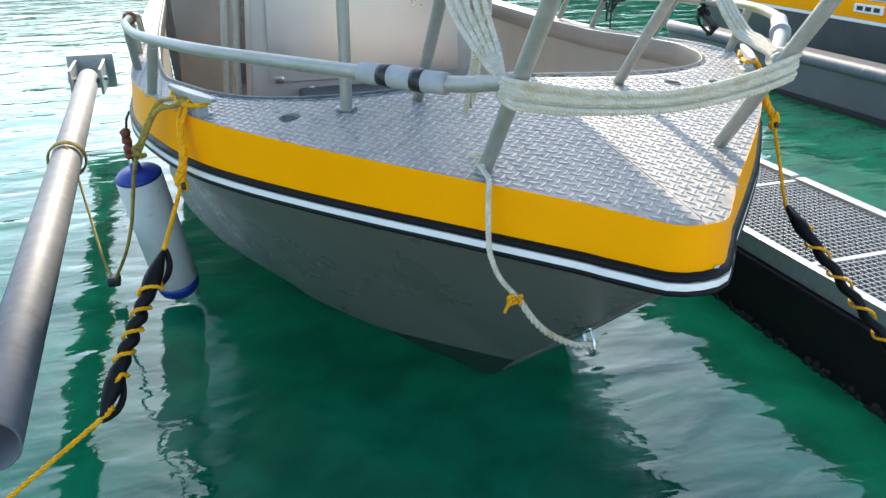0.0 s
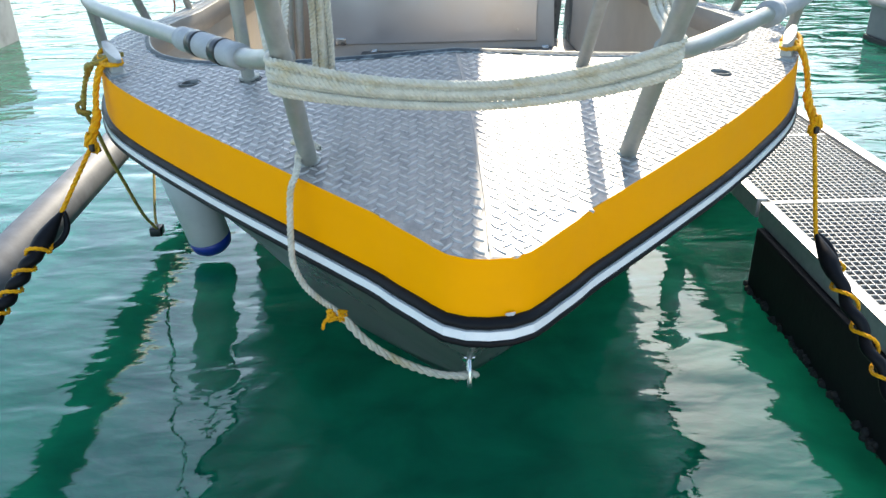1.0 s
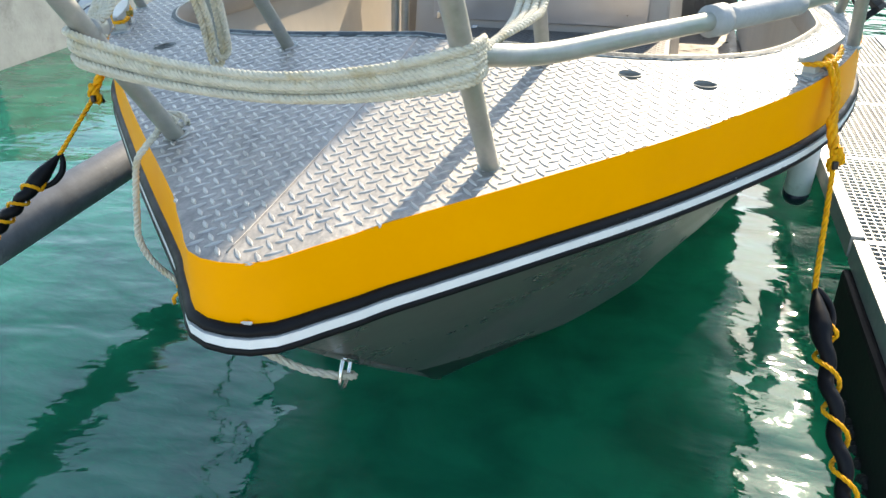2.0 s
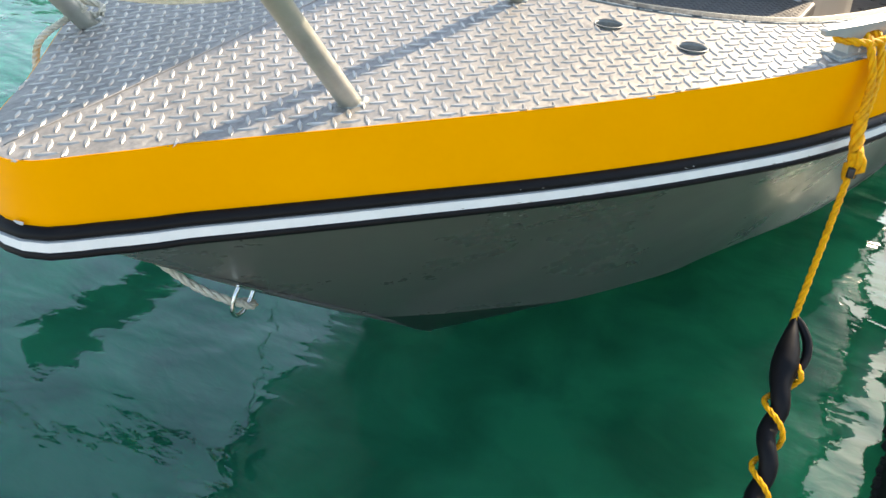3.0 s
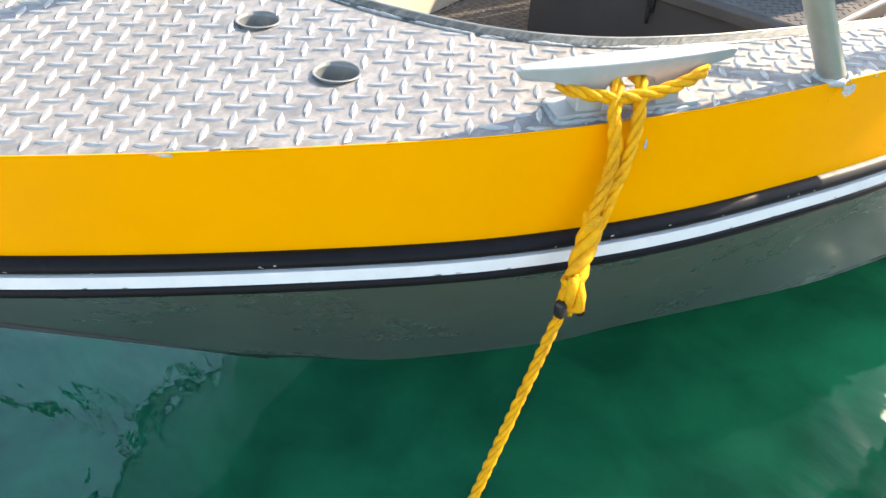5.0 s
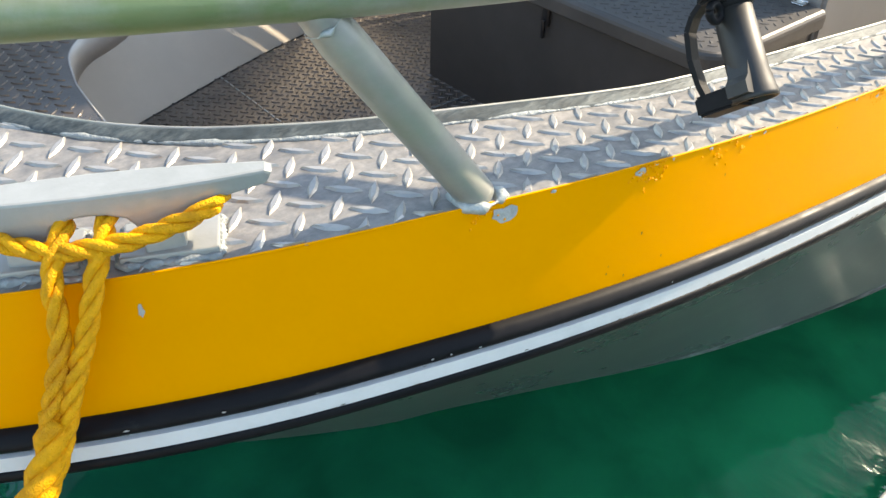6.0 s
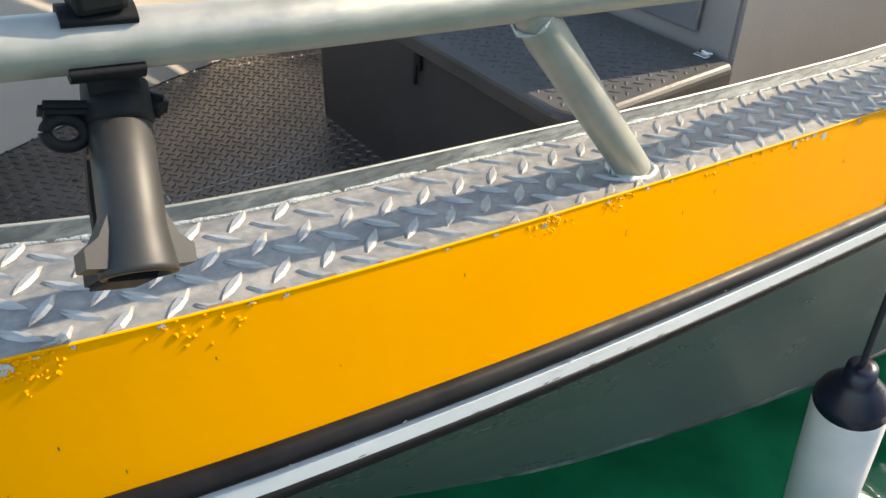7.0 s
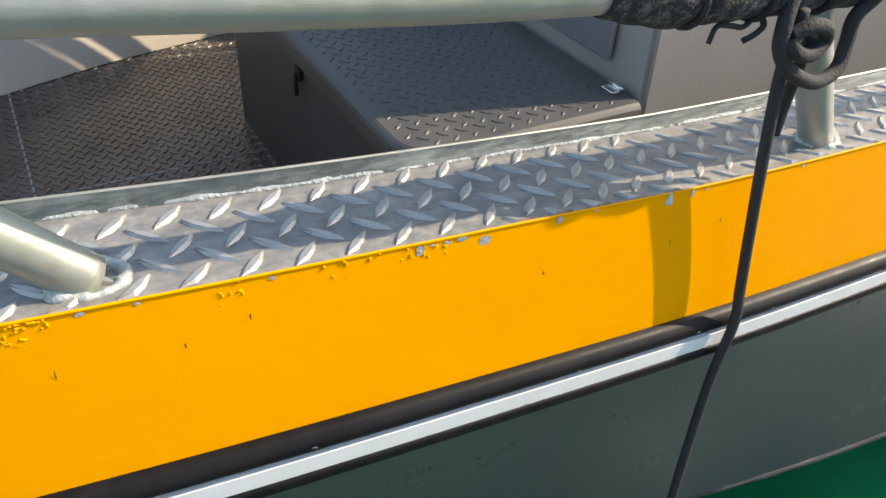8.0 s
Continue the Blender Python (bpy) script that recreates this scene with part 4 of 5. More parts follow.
def flecks(rows, out, mat, name, label):
    """Small worn spots on the rub rail or stripe: distance aft, height below the band's foot, half length, half height."""
    bm = bmesh.new()
    for y, dz, w, h in rows:
        i = min(range(len(EDGE)), key=lambda k: abs(EDGE[k][1] - y))
        nv = EDGE[i][2]
        t = Vector((-nv.y, nv.x, 0))
        c = Vector((edge_x(y), y, curve(EDGE_Z, y) - curve(BAND_H, y) + dz)) + nv * (out + curve(LEAN, y))
        ring = [bm.verts.new(c + t * math.cos(q) * w * random.uniform(0.5, 1.2) + Vector((0, 0, 1)) * math.sin(q) * h * random.uniform(0.5, 1.2)) for q in [2 * math.pi * k / 9 for k in range(9)]]
        bm.faces.new(ring)
    part(name, bm, mat, boat, label, smooth=False, kind="stuff")


flecks([(2.338, -0.016, 0.006, 0.0035)] + [(random.uniform(0.6, 3.2), -random.uniform(0.006, 0.016), random.uniform(0.001, 0.0035), random.uniform(0.0006, 0.0016)) for _ in range(34)], 0.0238, BARE, "scuffed_rubber", "pale scuffs on the rub rail")
flecks([(random.uniform(0.5, 3.2), -random.uniform(0.038, 0.043), random.uniform(0.001, 0.007), random.uniform(0.0005, 0.0012)) for _ in range(50)], 0.0219, SCUFF, "worn_stripe", "dark scuffs along the foot of the white stripe")



def hull_scuffs(rows, name, label):
    """Small pale scrapes on the port hull side: distance aft, share of the way down, half length, half height."""
    bm = bmesh.new()
    for y, f, w, h in rows:
        i = min(range(len(HULL_ROWS)), key=lambda k: abs(HULL_ROWS[k][0].lerp(HULL_ROWS[k][1], f).y - y))
        i = min(i, len(HULL_ROWS) - 2)
        a, b = HULL_ROWS[i][0], HULL_ROWS[i][1]
        c = a.lerp(b, f) + Vector((-0.02 * math.sin(math.pi * f), 0, 0))
        along = (HULL_ROWS[i + 1][0].lerp(HULL_ROWS[i + 1][1], f) - a.lerp(b, f)).normalized()
        down = (b - a).normalized()
        out = down.cross(along).normalized()
        out = out if out.x > 0 else -out
        tilt = random.uniform(-0.4, 0.4)
        ring = []
        for k in range(7):
            q = 2 * math.pi * k / 7
            u, v = math.cos(q) * w * random.uniform(0.6, 1.1), math.sin(q) * h * random.uniform(0.6, 1.1)
            ring.append(bm.verts.new(c + along * (u * math.cos(tilt) - v * math.sin(tilt)) + down * (u * math.sin(tilt) + v * math.cos(tilt)) + out * 0.0052))
        bm.faces.new(ring)
    part(name, bm, BARE, boat, label, smooth=False, kind="stuff")


hull_scuffs([(random.uniform(2.4, 3.9), random.uniform(0.12, 0.85), random.uniform(0.0015, 0.008), random.uniform(0.0005, 0.0014)) for _ in range(60)], "hull_scuff", "small pale scrapes on the hull side")

# ---- things on the boat ----
pole = thing("pole", (-0.639, 1.124, 1.46), "thin grey aluminium pole standing in a deck socket", "pole")
part("tube", tube([(-0.639, 1.124, 1.36), (-0.640, 1.07, 1.8), (-0.645, 0.99, 2.5)], 0.0205, 16, 20), ALU, pole)
part("collar", lathe([(0, 0.024), (0.002, 0.031), (0.008, 0.031), (0.010, 0.024)], (-0.639, 1.124, deck_z(0.639, 1.124) + 0.004), (0, -0.1, 1)), ALU, pole)

# foam sleeves taped round the rails
def along_rail(side, y0, y1, n):
    path, _ = smooth_path(rail_line(side), 400)
    out = []
    for i in range(n):
        y = y0 + (y1 - y0) * i / (n - 1)
        k = max(j for j in range(len(path) - 1) if path[j].y <= y)
        f = (y - path[k].y) / max(1e-6, path[k + 1].y - path[k].y)
        out.append(path[k].lerp(path[k + 1], f))
    return out


sleeve = thing("foam_sleeve", (-0.56, 0.50, 1.66), "grey foam sleeve taped in black round the starboard rail", "sleeve")
sp = along_rail(-1, 0.44, 0.64, 12)
part("foam", sweep(bmesh.new(), sp, [0.0285, 0.030, 0.029, 0.0305, 0.0295, 0.029, 0.0305, 0.030, 0.029, 0.030, 0.0295, 0.0285], 18), PVC, sleeve)
for y in (0.502, 0.578):
    part("tape", sweep(bmesh.new(), along_rail(-1, y - 0.012, y + 0.012, 4), 0.0312, 18), BLACKP, sleeve)
sleeve2 = thing("pipe_sleeve", (0.84, 0.9, 1.67), "pale grey plastic sleeve with a collar on the port rail", "sleeve")
part("sleeve_tube", sweep(bmesh.new(), along_rail(1, 0.80, 1.04, 8), 0.029, 18), PVC, sleeve2)
part("collar", sweep(bmesh.new(), along_rail(1, 0.775, 0.81, 4), 0.035, 18), PVC, sleeve2)

# white rope: coil hung between the bow posts, with bights up the posts
coil = thing("rope_coil", (0, 0.2, 1.62), "coil of thick white three-strand rope lashed between the bow posts", "rope")
cz = [(0.0105 * k, 0.006 * math.sin(k * 2.3) + 0.0012 * k) for k in range(7)]
for k, (dz, dy) in enumerate(cz):
    yb, xa = 0.275 - dy, 0.372
    sag = 0.036 + 0.0030 * k + 0.004 * math.sin(k * 1.7)
    pts = [(-xa - 0.030, yb + 0.055, 1.655 + dz * 0.7), (-xa - 0.034, yb - 0.010, 1.645 + dz * 0.9), (-xa - 0.004, yb - 0.052, 1.637 + dz), (-0.20, yb - 0.062, 1.640 - sag * 0.7 + dz),
           (0.02, yb - 0.060, 1.640 - sag + dz), (0.22, yb - 0.060, 1.643 - sag * 0.6 + dz), (xa + 0.004, yb - 0.052, 1.652 + dz), (xa + 0.034, yb - 0.008, 1.66 + dz), (xa + 0.028, yb + 0.05, 1.665 + dz * 0.8)]
    part("strand", rope(pts, 0.0082, 0.031, phase=k), ROPEW, coil)
for k in range(5):
    o = (k - 2) * 0.0135
    part("bight", rope([(-0.398 - 0.004 * k, 0.262 + 0.004 * k, 1.640 + 0.012 * k), (-0.402 + o * 0.4, 0.300 + 0.008 * k, 1.694 + 0.004 * k), (-0.413 + o, 0.392 - o * 0.5, 1.757), (-0.428 + o * 1.5, 0.50 - o, 1.86),
                        (-0.420 + o * 1.2, 0.60 - o, 2.0), (-0.405 + o, 0.63, 2.12)], 0.0084, 0.032, phase=k * 2.0), ROPEW, coil)
for k in range(4):
    o = (k - 1.5) * 0.0135
    part("bight", rope([(0.400 + 0.003 * k, 0.285, 1.662 + 0.013 * k), (0.412 + o * 0.3, 0.339 + o * 0.3, 1.693 + 0.005 * k), (0.440 + o, 0.45 + o * 0.4, 1.716 + o * 0.3), (0.446 + o * 1.2, 0.54, 1.740), (0.445 + o, 0.66, 1.85), (0.43 + o, 0.68, 2.02),
                        (0.41 + o, 0.64, 2.15)], 0.0084, 0.032, phase=k * 1.3), ROPEW, coil)
for k in range(2):
    o = 0.017 * (k - 0.5)
    part("hanging_loop", rope([(-0.345 + o, 0.56, 2.15), (-0.346 + o, 0.575, 1.80), (-0.358 + o, 0.640, 1.63 + 0.015 * k), (-0.362 + o * 0.8, 0.665, 1.535 + 0.02 * k), (-0.352 + o, 0.690, 1.525 + 0.02 * k), (-0.340 + o, 0.685, 1.60), (-0.335 + o, 0.63, 1.85), (-0.335 + o, 0.58, 2.15)],
                              0.0088, 0.034, phase=k), ROPEW, coil)

# bridle from the starboard post over the gunwale to the bow eye
bridle = thing("bridle_rope", (-0.40, 0.40, 1.40), "white rope tied from the bow post down to the bow eye", "rope")
part("rope", rope([(-0.37, 0.50, 1.425), (-0.40, 0.47, 1.430), (-0.398, 0.42, 1.418), (-0.400, 0.385, 1.405), (-0.412, 0.360, 1.37), (-0.418, 0.335, 1.25), (-0.412, 0.322, 1.20), (-0.385, 0.325, 1.14), (-0.323, 0.35, 1.062)], 0.0085, 0.036), ROPEW, bridle)
part("splice", rope([(-0.323, 0.35, 1.062), (-0.262, 0.362, 0.970), (-0.19, 0.392, 0.892), (-0.095, 0.428, 0.822), (-0.02, 0.466, 0.785), (0.006, 0.488, 0.772)], 0.0115, phase=1), ROPEW, bridle, "thick spliced eye of the white rope")
part("eye_loop", rope([(0.004, 0.480, 0.780), (0.020, 0.500, 0.762), (0.012, 0.525, 0.752), (-0.016, 0.520, 0.752), (-0.020, 0.490, 0.765), (0.01, 0.482, 0.782)], 0.0095), ROPEW, bridle)
part("lashing", rope([(-0.355, 0.50, 1.43), (-0.385, 0.525, 1.44), (-0.415, 0.495, 1.45), (-0.395, 0.455, 1.46), (-0.36, 0.465, 1.45), (-0.40, 0.44, 1.43)], 0.0085), ROPEW, bridle)
kn = bmesh.new()
for k in range(3):
    rope([(-0.340 + 0.006 * k, 0.335, 1.083 - 0.012 * k), (-0.350, 0.352, 1.065 - 0.012 * k), (-0.330, 0.372, 1.055 - 0.010 * k), (-0.308, 0.358, 1.060 - 0.010 * k), (-0.322, 0.335, 1.076 - 0.012 * k)], 0.006, bm=kn, phase=k)
rope([(-0.345, 0.34, 1.06), (-0.36, 0.335, 1.045), (-0.365, 0.34, 1.025)], 0.005, bm=kn)
part("knot", kn, ROPEY, bridle, "small yellow twine knot")


# mooring lines with rubber snubbers
def snubber(parent, a, b, turns, hand, r=0.021):
    """A black rubber snubber from a to b with pointed eye ends, and the line wound round it."""
    a, b = Vector(a), Vector(b)
    L = (b - a).length
    t = (b - a).normalized()
    prof = [(-0.012, 0.002), (0.008, 0.008), (0.04, 0.017), (0.08, 0.026), (0.115, 0.030), (0.145, 0.026), (0.175, r)]
    full = prof + [(L * 0.35, r * 0.93), (L * 0.5, r * 0.9), (L * 0.65, r * 0.93)] + [(L - d, q) for d, q in reversed(prof)]
    u = Vector((0.72, 0.69, 0))
    u = (u - t * u.dot(t)).normalized()
    s = u.cross(t)

    def winding(d):
        w = hand * 2 * math.pi * turns * (d - 0.13) / (L - 0.26) + 2.2
        return s * math.cos(w) + u * math.sin(w), min(1.0, max(0.0, (d - 0.12) / 0.1)) * min(1.0, max(0.0, (L - 0.12 - d) / 0.1))

    body, radii = [], []
    for i in range(97):
        d = -0.012 + (L + 0.024) * i / 96
        away, ease = winding(d)
        body.append(a + t * d - away * 0.0085 * ease)
        radii.append(float(np.interp(d, [q[0] for q in full], [q[1] for q in full])))
    sn = part("snubber", sweep(bmesh.new(), body, radii, 18), RUBBER, parent, "black rubber mooring snubber")
    for c, way in ((a, 1), (b, -1)):
        lo = [c + t * way * d + u * q for d, q in ((-0.004, 0.004), (0.012, 0.022), (0.040, 0.040), (0.075, 0.045), (0.105, 0.038), (0.135, 0.024))]
        part("eye", sweep(bmesh.new(), smooth_path(lo, 24)[0], [0.005 + 0.006 * math.sin(math.pi * (0.15 + 0.8 * i / 23)) for i in range(24)], 10), RUBBER, sn)
    pts = []
    n = int(turns * 10)
    for i in range(n + 1):
        f = i / n
        d = 0.13 + (L - 0.26) * f
        pts.append(a + t * d + winding(d)[0] * (r + 0.003 + 0.012 * abs(2 * f - 1) ** 6))
    pts = [a + t * 0.05 + s * 0.02] + pts + [b - t * 0.05 + s * 0.02]
    part("wound_line", rope(pts, 0.0068), ROPEY, parent)


def mooring(side, knot, top, bottom, end, name_label):
    m = thing("mooring_line", (side * 1.14, 1.36, 1.46), name_label, "mooring line", "mooring lines")
    c = Vector((side * 1.133, 1.355, 1.470))
    o = Vector((side * 0.88, -0.475, 0)).normalized()
    t = Vector((side * 0.475, 0.88, 0))
    k = Vector(knot)
    part("hitch", rope([c - t * 0.02 - o * 0.02, c - t * 0.08 - o * 0.012, c - t * 0.085 + o * 0.012, c - t * 0.03 + o * 0.034 + Vector((0, 0, -0.006)), c + t * 0.03 + o * 0.036 + Vector((0, 0, -0.002)),
                        c + t * 0.095 + o * 0.020 + Vector((0, 0, 0.012)), c + t * 0.10 - o * 0.012 + Vector((0, 0, 0.012)), c + t * 0.03 - o * 0.025], 0.0095), ROPEY, m, "yellow rope hitched round the cleat")
    for dt in (-0.016, 0.018):
        top0 = c + t * (dt - 0.006) + Vector((0, 0, 0.004))
        part("leg", rope([top0 - o * 0.012, top0 + o * 0.020, Vector((side * 1.158, 1.322, 1.446)) + t * dt + o * 0.010, Vector((side * 1.174, 1.304, 1.40)) + t * dt * 0.6 + o * 0.008,
                          Vector((side * 1.180, 1.280, 1.35)) + t * dt * 0.45 + o * 0.006, Vector((side * 1.186, 1.25, 1.285)) + t * dt * 0.4, k + t * dt * 0.25], 0.0098, phase=dt * 90), ROPEY, m)
    part("splice", rope([Vector((side * 1.182, 1.266, 1.325)), Vector((side * 1.188, 1.246, 1.285)), k + Vector((0, 0.006, 0.02)), k + Vector((0, 0, -0.02))], 0.0165, pitch=0.09), ROPEY, m, "thick spliced part of the yellow line")
    part("knot", rope([k + Vector((0, 0, 0.035)), k + o * 0.014 + t * 0.006, k - o * 0.010 + Vector((0, 0, -0.01)), k + Vector((0, 0, -0.03))], 0.015), ROPEY, m)
    wh = box(bmesh.new(), tuple(k + Vector((-0.006, -0.022, -0.022))), tuple(k + Vector((0.010, -0.004, 0.002))), 0.004)
    part("whipping", wh, BLACKP, m, "black taped rope end")
    wh = sweep(bmesh.new(), [k + Vector((0.004, 0.016, -0.006)), k + Vector((0.008, 0.024, -0.034))], [0.0085, 0.0075], 12)
    part("whipping", wh, BLACKP, m)
    part("line", rope([k, k.lerp(Vector(top), 0.5), Vector(top), Vector(top).lerp(Vector(bottom), 0.06)], 0.0085), ROPEY, m)
    snubber(m, top, bottom, 4.2, -side)
    part("tail", rope([Vector(bottom).lerp(Vector(top), 0.04), Vector(bottom), Vector(bottom).lerp(Vector(end), 0.5), end], 0.0085), ROPEY, m)
    return m


mooring(1, (1.200, 1.208, 1.225), (1.196, 1.050, 0.900), (1.318, 0.34, 0.41), (1.52, 0.05, 0.46), "yellow mooring line with black rubber snubber, cleat to dock")
mooring(-1, (-1.200, 1.215, 1.225), (-1.285, 1.075, 1.045), (-1.512, 0.68, 0.69), (-2.45, 0.30, 0.20), "yellow mooring line with black rubber snubber above open water")

# slack old line from the starboard cleat to the boom
slack = thing("slack_line", (-1.2, 1.4, 1.44), "old faded yellow line hanging slack from cleat to boom pipe", "rope")
part("line", rope([(-1.10, 1.37, 1.482), (-1.165, 1.36, 1.478), (-1.215, 1.44, 1.462), (-1.252, 1.500, 1.437), (-1.290, 1.500, 1.382), (-1.322, 1.516, 1.321), (-1.352, 1.555, 1.251), (-1.393, 1.722, 1.109), (-1.431, 1.885, 0.939), (-1.471, 2.067, 0.772), (-1.533, 2.314, 0.566), (-1.606, 2.592, 0.363), (-1.70, 2.98, 0.12)], 0.009), ROPEO, slack)
part("line", rope([(-1.10, 1.345, 1.484), (-1.19, 1.335, 1.462), (-1.242, 1.40, 1.440), (-1.272, 1.455, 1.402), (-1.302, 1.485, 1.345), (-1.335, 1.525, 1.272), (-1.350, 1.545, 1.245)], 0.0095), ROPEO, slack)
part("knot", rope([(-1.338, 1.545, 1.285), (-1.362, 1.530, 1.268), (-1.345, 1.512, 1.252), (-1.325, 1.535, 1.240), (-1.355, 1.560, 1.228), (-1.366, 1.535, 1.245)], 0.009), ROPEO, slack, "tight overhand knot")
part("line", rope([(-1.70, 2.98, 0.12), (-1.76, 3.15, 0.16), (-1.85, 3.55, 0.36), (-1.94, 3.95, 0.58), (-1.99, 4.08, 0.64)], 0.009), ROPEO, slack)
cp2 = bmesh.new()
for k in range(3):
    ringp = [(-1.998 + math.cos(q) * 0.118, 4.10 + 0.022 * k, 0.53 + math.sin(q) * 0.118) for q in [2 * math.pi * j / 16 for j in range(17)]]
    rope(ringp, 0.008, bm=cp2)
part("lashing", cp2, ROPEO, slack)
part("toggle", box(bmesh.new(), (-1.74, 2.94, 0.085), (-1.67, 3.02, 0.14), 0.012), BLACKP, slack, "black plastic toggle")


# fenders
def fender(top, bottom, r, cap_mat, cap, label, cord, low_cap=None):
    low_cap = low_cap or cap
    a, b = Vector(top), Vector(bottom)
    L = (b - a).length
    f = thing("fender", tuple(b), label, "fender", "fenders")
    part("body", lathe([(cap, r * 0.96), (cap + 0.01, r), (L * 0.5, r * 1.01), (L - low_cap, r), (L - low_cap + 0.001, r * 0.99)], a, b - a, 32), FENDERW, f)
    part("end_cap", lathe([(-0.02, 0.012), (-0.018, 0.026), (0.012, 0.028), (0.02, 0.034), (cap * 0.45, r * 0.66), (cap * 0.75, r * 0.90), (cap, r * 1.004)], a, b - a, 32), cap_mat, f, "dark vinyl end cap")
    part("end_cap", lathe([(0, 0.02), (0.003, r * 0.4), (low_cap * 0.14, r * 0.74), (low_cap * 0.34, r * 0.92), (low_cap * 0.62, r * 0.99), (low_cap, r * 1.006)], b, a - b, 32), cap_mat, f)
    part("cord", tube(cord, 0.0060, 10, 90), BLACKR, f, "thin black braided cord")
    return f


fender((1.473, 3.060, 0.824), (1.482, 3.19, 0.26), 0.067, NAVY, 0.082, "white cylindrical fender with navy end caps hung on the port side",
       [(1.428, 3.044, 1.53), (1.4225, 3.050, 1.47), (1.4255, 3.060, 1.39), (1.4340, 3.073, 1.28), (1.441, 3.079, 1.215), (1.449, 3.078, 1.172), (1.452, 3.068, 1.08), (1.465, 3.058, 0.91), (1.473, 3.058, 0.81)])
fender((-1.46, 2.66, 0.87), (-1.345, 2.85, 0.045), 0.118, FENDERB, 0.055, "large white cylindrical fender with blue end caps beside the hull",
       [(-1.43, 2.50, 1.19), (-1.452, 2.51, 1.14), (-1.462, 2.54, 1.05), (-1.462, 2.62, 0.93), (-1.46, 2.66, 0.86)], 0.105)

# black padding and knotted cord on the aft part of the port rail
pad = thing("rail_padding", (1.42, 3.0, 1.57), "black cloth padding lashed round the port rail with cord", "padding")
pp = along_rail(1, 2.84, 3.17, 60)
wraps = []
for i, p in enumerate(pp):
    y = p.y
    r = 0.0200 + 0.0125 * min(1.0, max(0.0, (y - 2.84) / 0.06)) + 0.0018 * noise.noise(p * 60)
    r -= sum(0.0045 * math.exp(-((y - c) / 0.005) ** 2) for c in (2.925, 3.005, 3.085))
    wraps.append(r)
part("cloth", sweep(bmesh.new(), pp, wraps, 20), PADDING, pad)
for y in (2.925, 3.005, 3.085):
    q = along_rail(1, y - 0.004, y + 0.004, 2)[0]
    ringp = [q + Vector((math.cos(w) * 0.032, 0.008 * math.sin(w * 0.5), math.sin(w) * 0.032)) for w in [2 * math.pi * k / 16 for k in range(17)]]
    part("lashing", rope(ringp, 0.0042, strands=4), BLACKR, pad)
part("loop", tube([(1.424, 3.030, 1.545), (1.432, 3.020, 1.520), (1.434, 3.023, 1.499), (1.434, 3.045, 1.476), (1.434, 3.085, 1.458), (1.430, 3.118, 1.463), (1.424, 3.128, 1.485), (1.422, 3.130, 1.510), (1.428, 3.145, 1.535), (1.424, 3.16, 1.565)],
                  0.0070, 10, 70), BLACKR, pad, "loop of thick black braided cord")
part("knot", tube([(1.436, 3.028, 1.512), (1.440, 3.045, 1.520), (1.440, 3.066, 1.514), (1.438, 3.072, 1.500), (1.440, 3.055, 1.492), (1.440, 3.035, 1.498), (1.436, 3.026, 1.510)], 0.0070, 10, 70), BLACKR, pad)
part("knot", tube([(1.43, 3.10, 1.555), (1.437, 3.13, 1.545), (1.432, 3.16, 1.555), (1.425, 3.17, 1.58), (1.415, 3.15, 1.59)], 0.0070, 10, 70), BLACKR, pad)
part("tail", tube([(1.410, 3.005, 1.528), (1.414, 2.998, 1.521), (1.416, 2.988, 1.518), (1.416, 2.975, 1.521), (1.414, 2.960, 1.522), (1.414, 2.955, 1.508)], 0.0024, 8, 30), BLACKR, pad)
part("tail", tube([(1.412, 3.01, 1.526), (1.418, 3.012, 1.517), (1.418, 3.004, 1.510), (1.416, 2.994, 1.505)], 0.0028, 8, 24), BLACKR, pad)
part("tail", tube([(1.422, 3.075, 1.50), (1.414, 3.085, 1.46), (1.411, 3.088, 1.42), (1.411, 3.088, 1.392)], 0.0058, 8, 24), BLACKR, pad)

# rod holder clamped on the port rail
rod = thing("rod_holder", (1.37, 1.955, 1.484), "black plastic fishing rod holder clamped under the port rail", "rod holder")
rt, rb = Vector((1.302, 1.973, 1.600)), Vector((1.391, 1.940, 1.502))
ax = (rb - rt).normalized()
inb = Vector((-1.0, 0.0, 0.0))
inb = (inb - ax * inb.dot(ax)).normalized()
fwd = inb.cross(ax)
fwd = fwd if fwd.y < 0 else -fwd
LR = (rb - rt).length
part("holder_tube", lathe([(0.020, 0.0165), (0.022, 0.0195), (LR - 0.030, 0.0205), (LR - 0.014, 0.0225), (LR - 0.004, 0.0240), (LR, 0.0240), (LR + 0.0005, 0.0195), (0.05, 0.0175), (0.049, 0.001)], rt, ax, 30), HOLDER, rod, "sun-faded black tube")
part("collar", lathe([(0.010, 0.016), (0.012, 0.0205), (0.036, 0.0218), (0.040, 0.0200)], rt, ax, 28), MATT, rod, "raised collar with two ears")
eb = bmesh.new()
bar(eb, rt + ax * 0.030 + fwd * 0.012, rt + ax * 0.030 + fwd * 0.046 + inb * 0.006, 0.020, 0.009, ax)
bmesh.ops.bevel(eb, geom=eb.edges[:], offset=0.003, segments=2, affect='EDGES')
part("ear", eb, MATT, rod, "flat release lever", smooth=False)
ec = rt + ax * 0.044 + fwd * 0.032 + inb * 0.004
part("ear", sweep(bmesh.new(), [ec + fwd * math.cos(2 * math.pi * k / 20) * 0.0115 + (ax + inb * 0.3).normalized() * math.sin(2 * math.pi * k / 20) * 0.0085 for k in range(21)], 0.0042, 8), MATT, rod, "moulded ring")
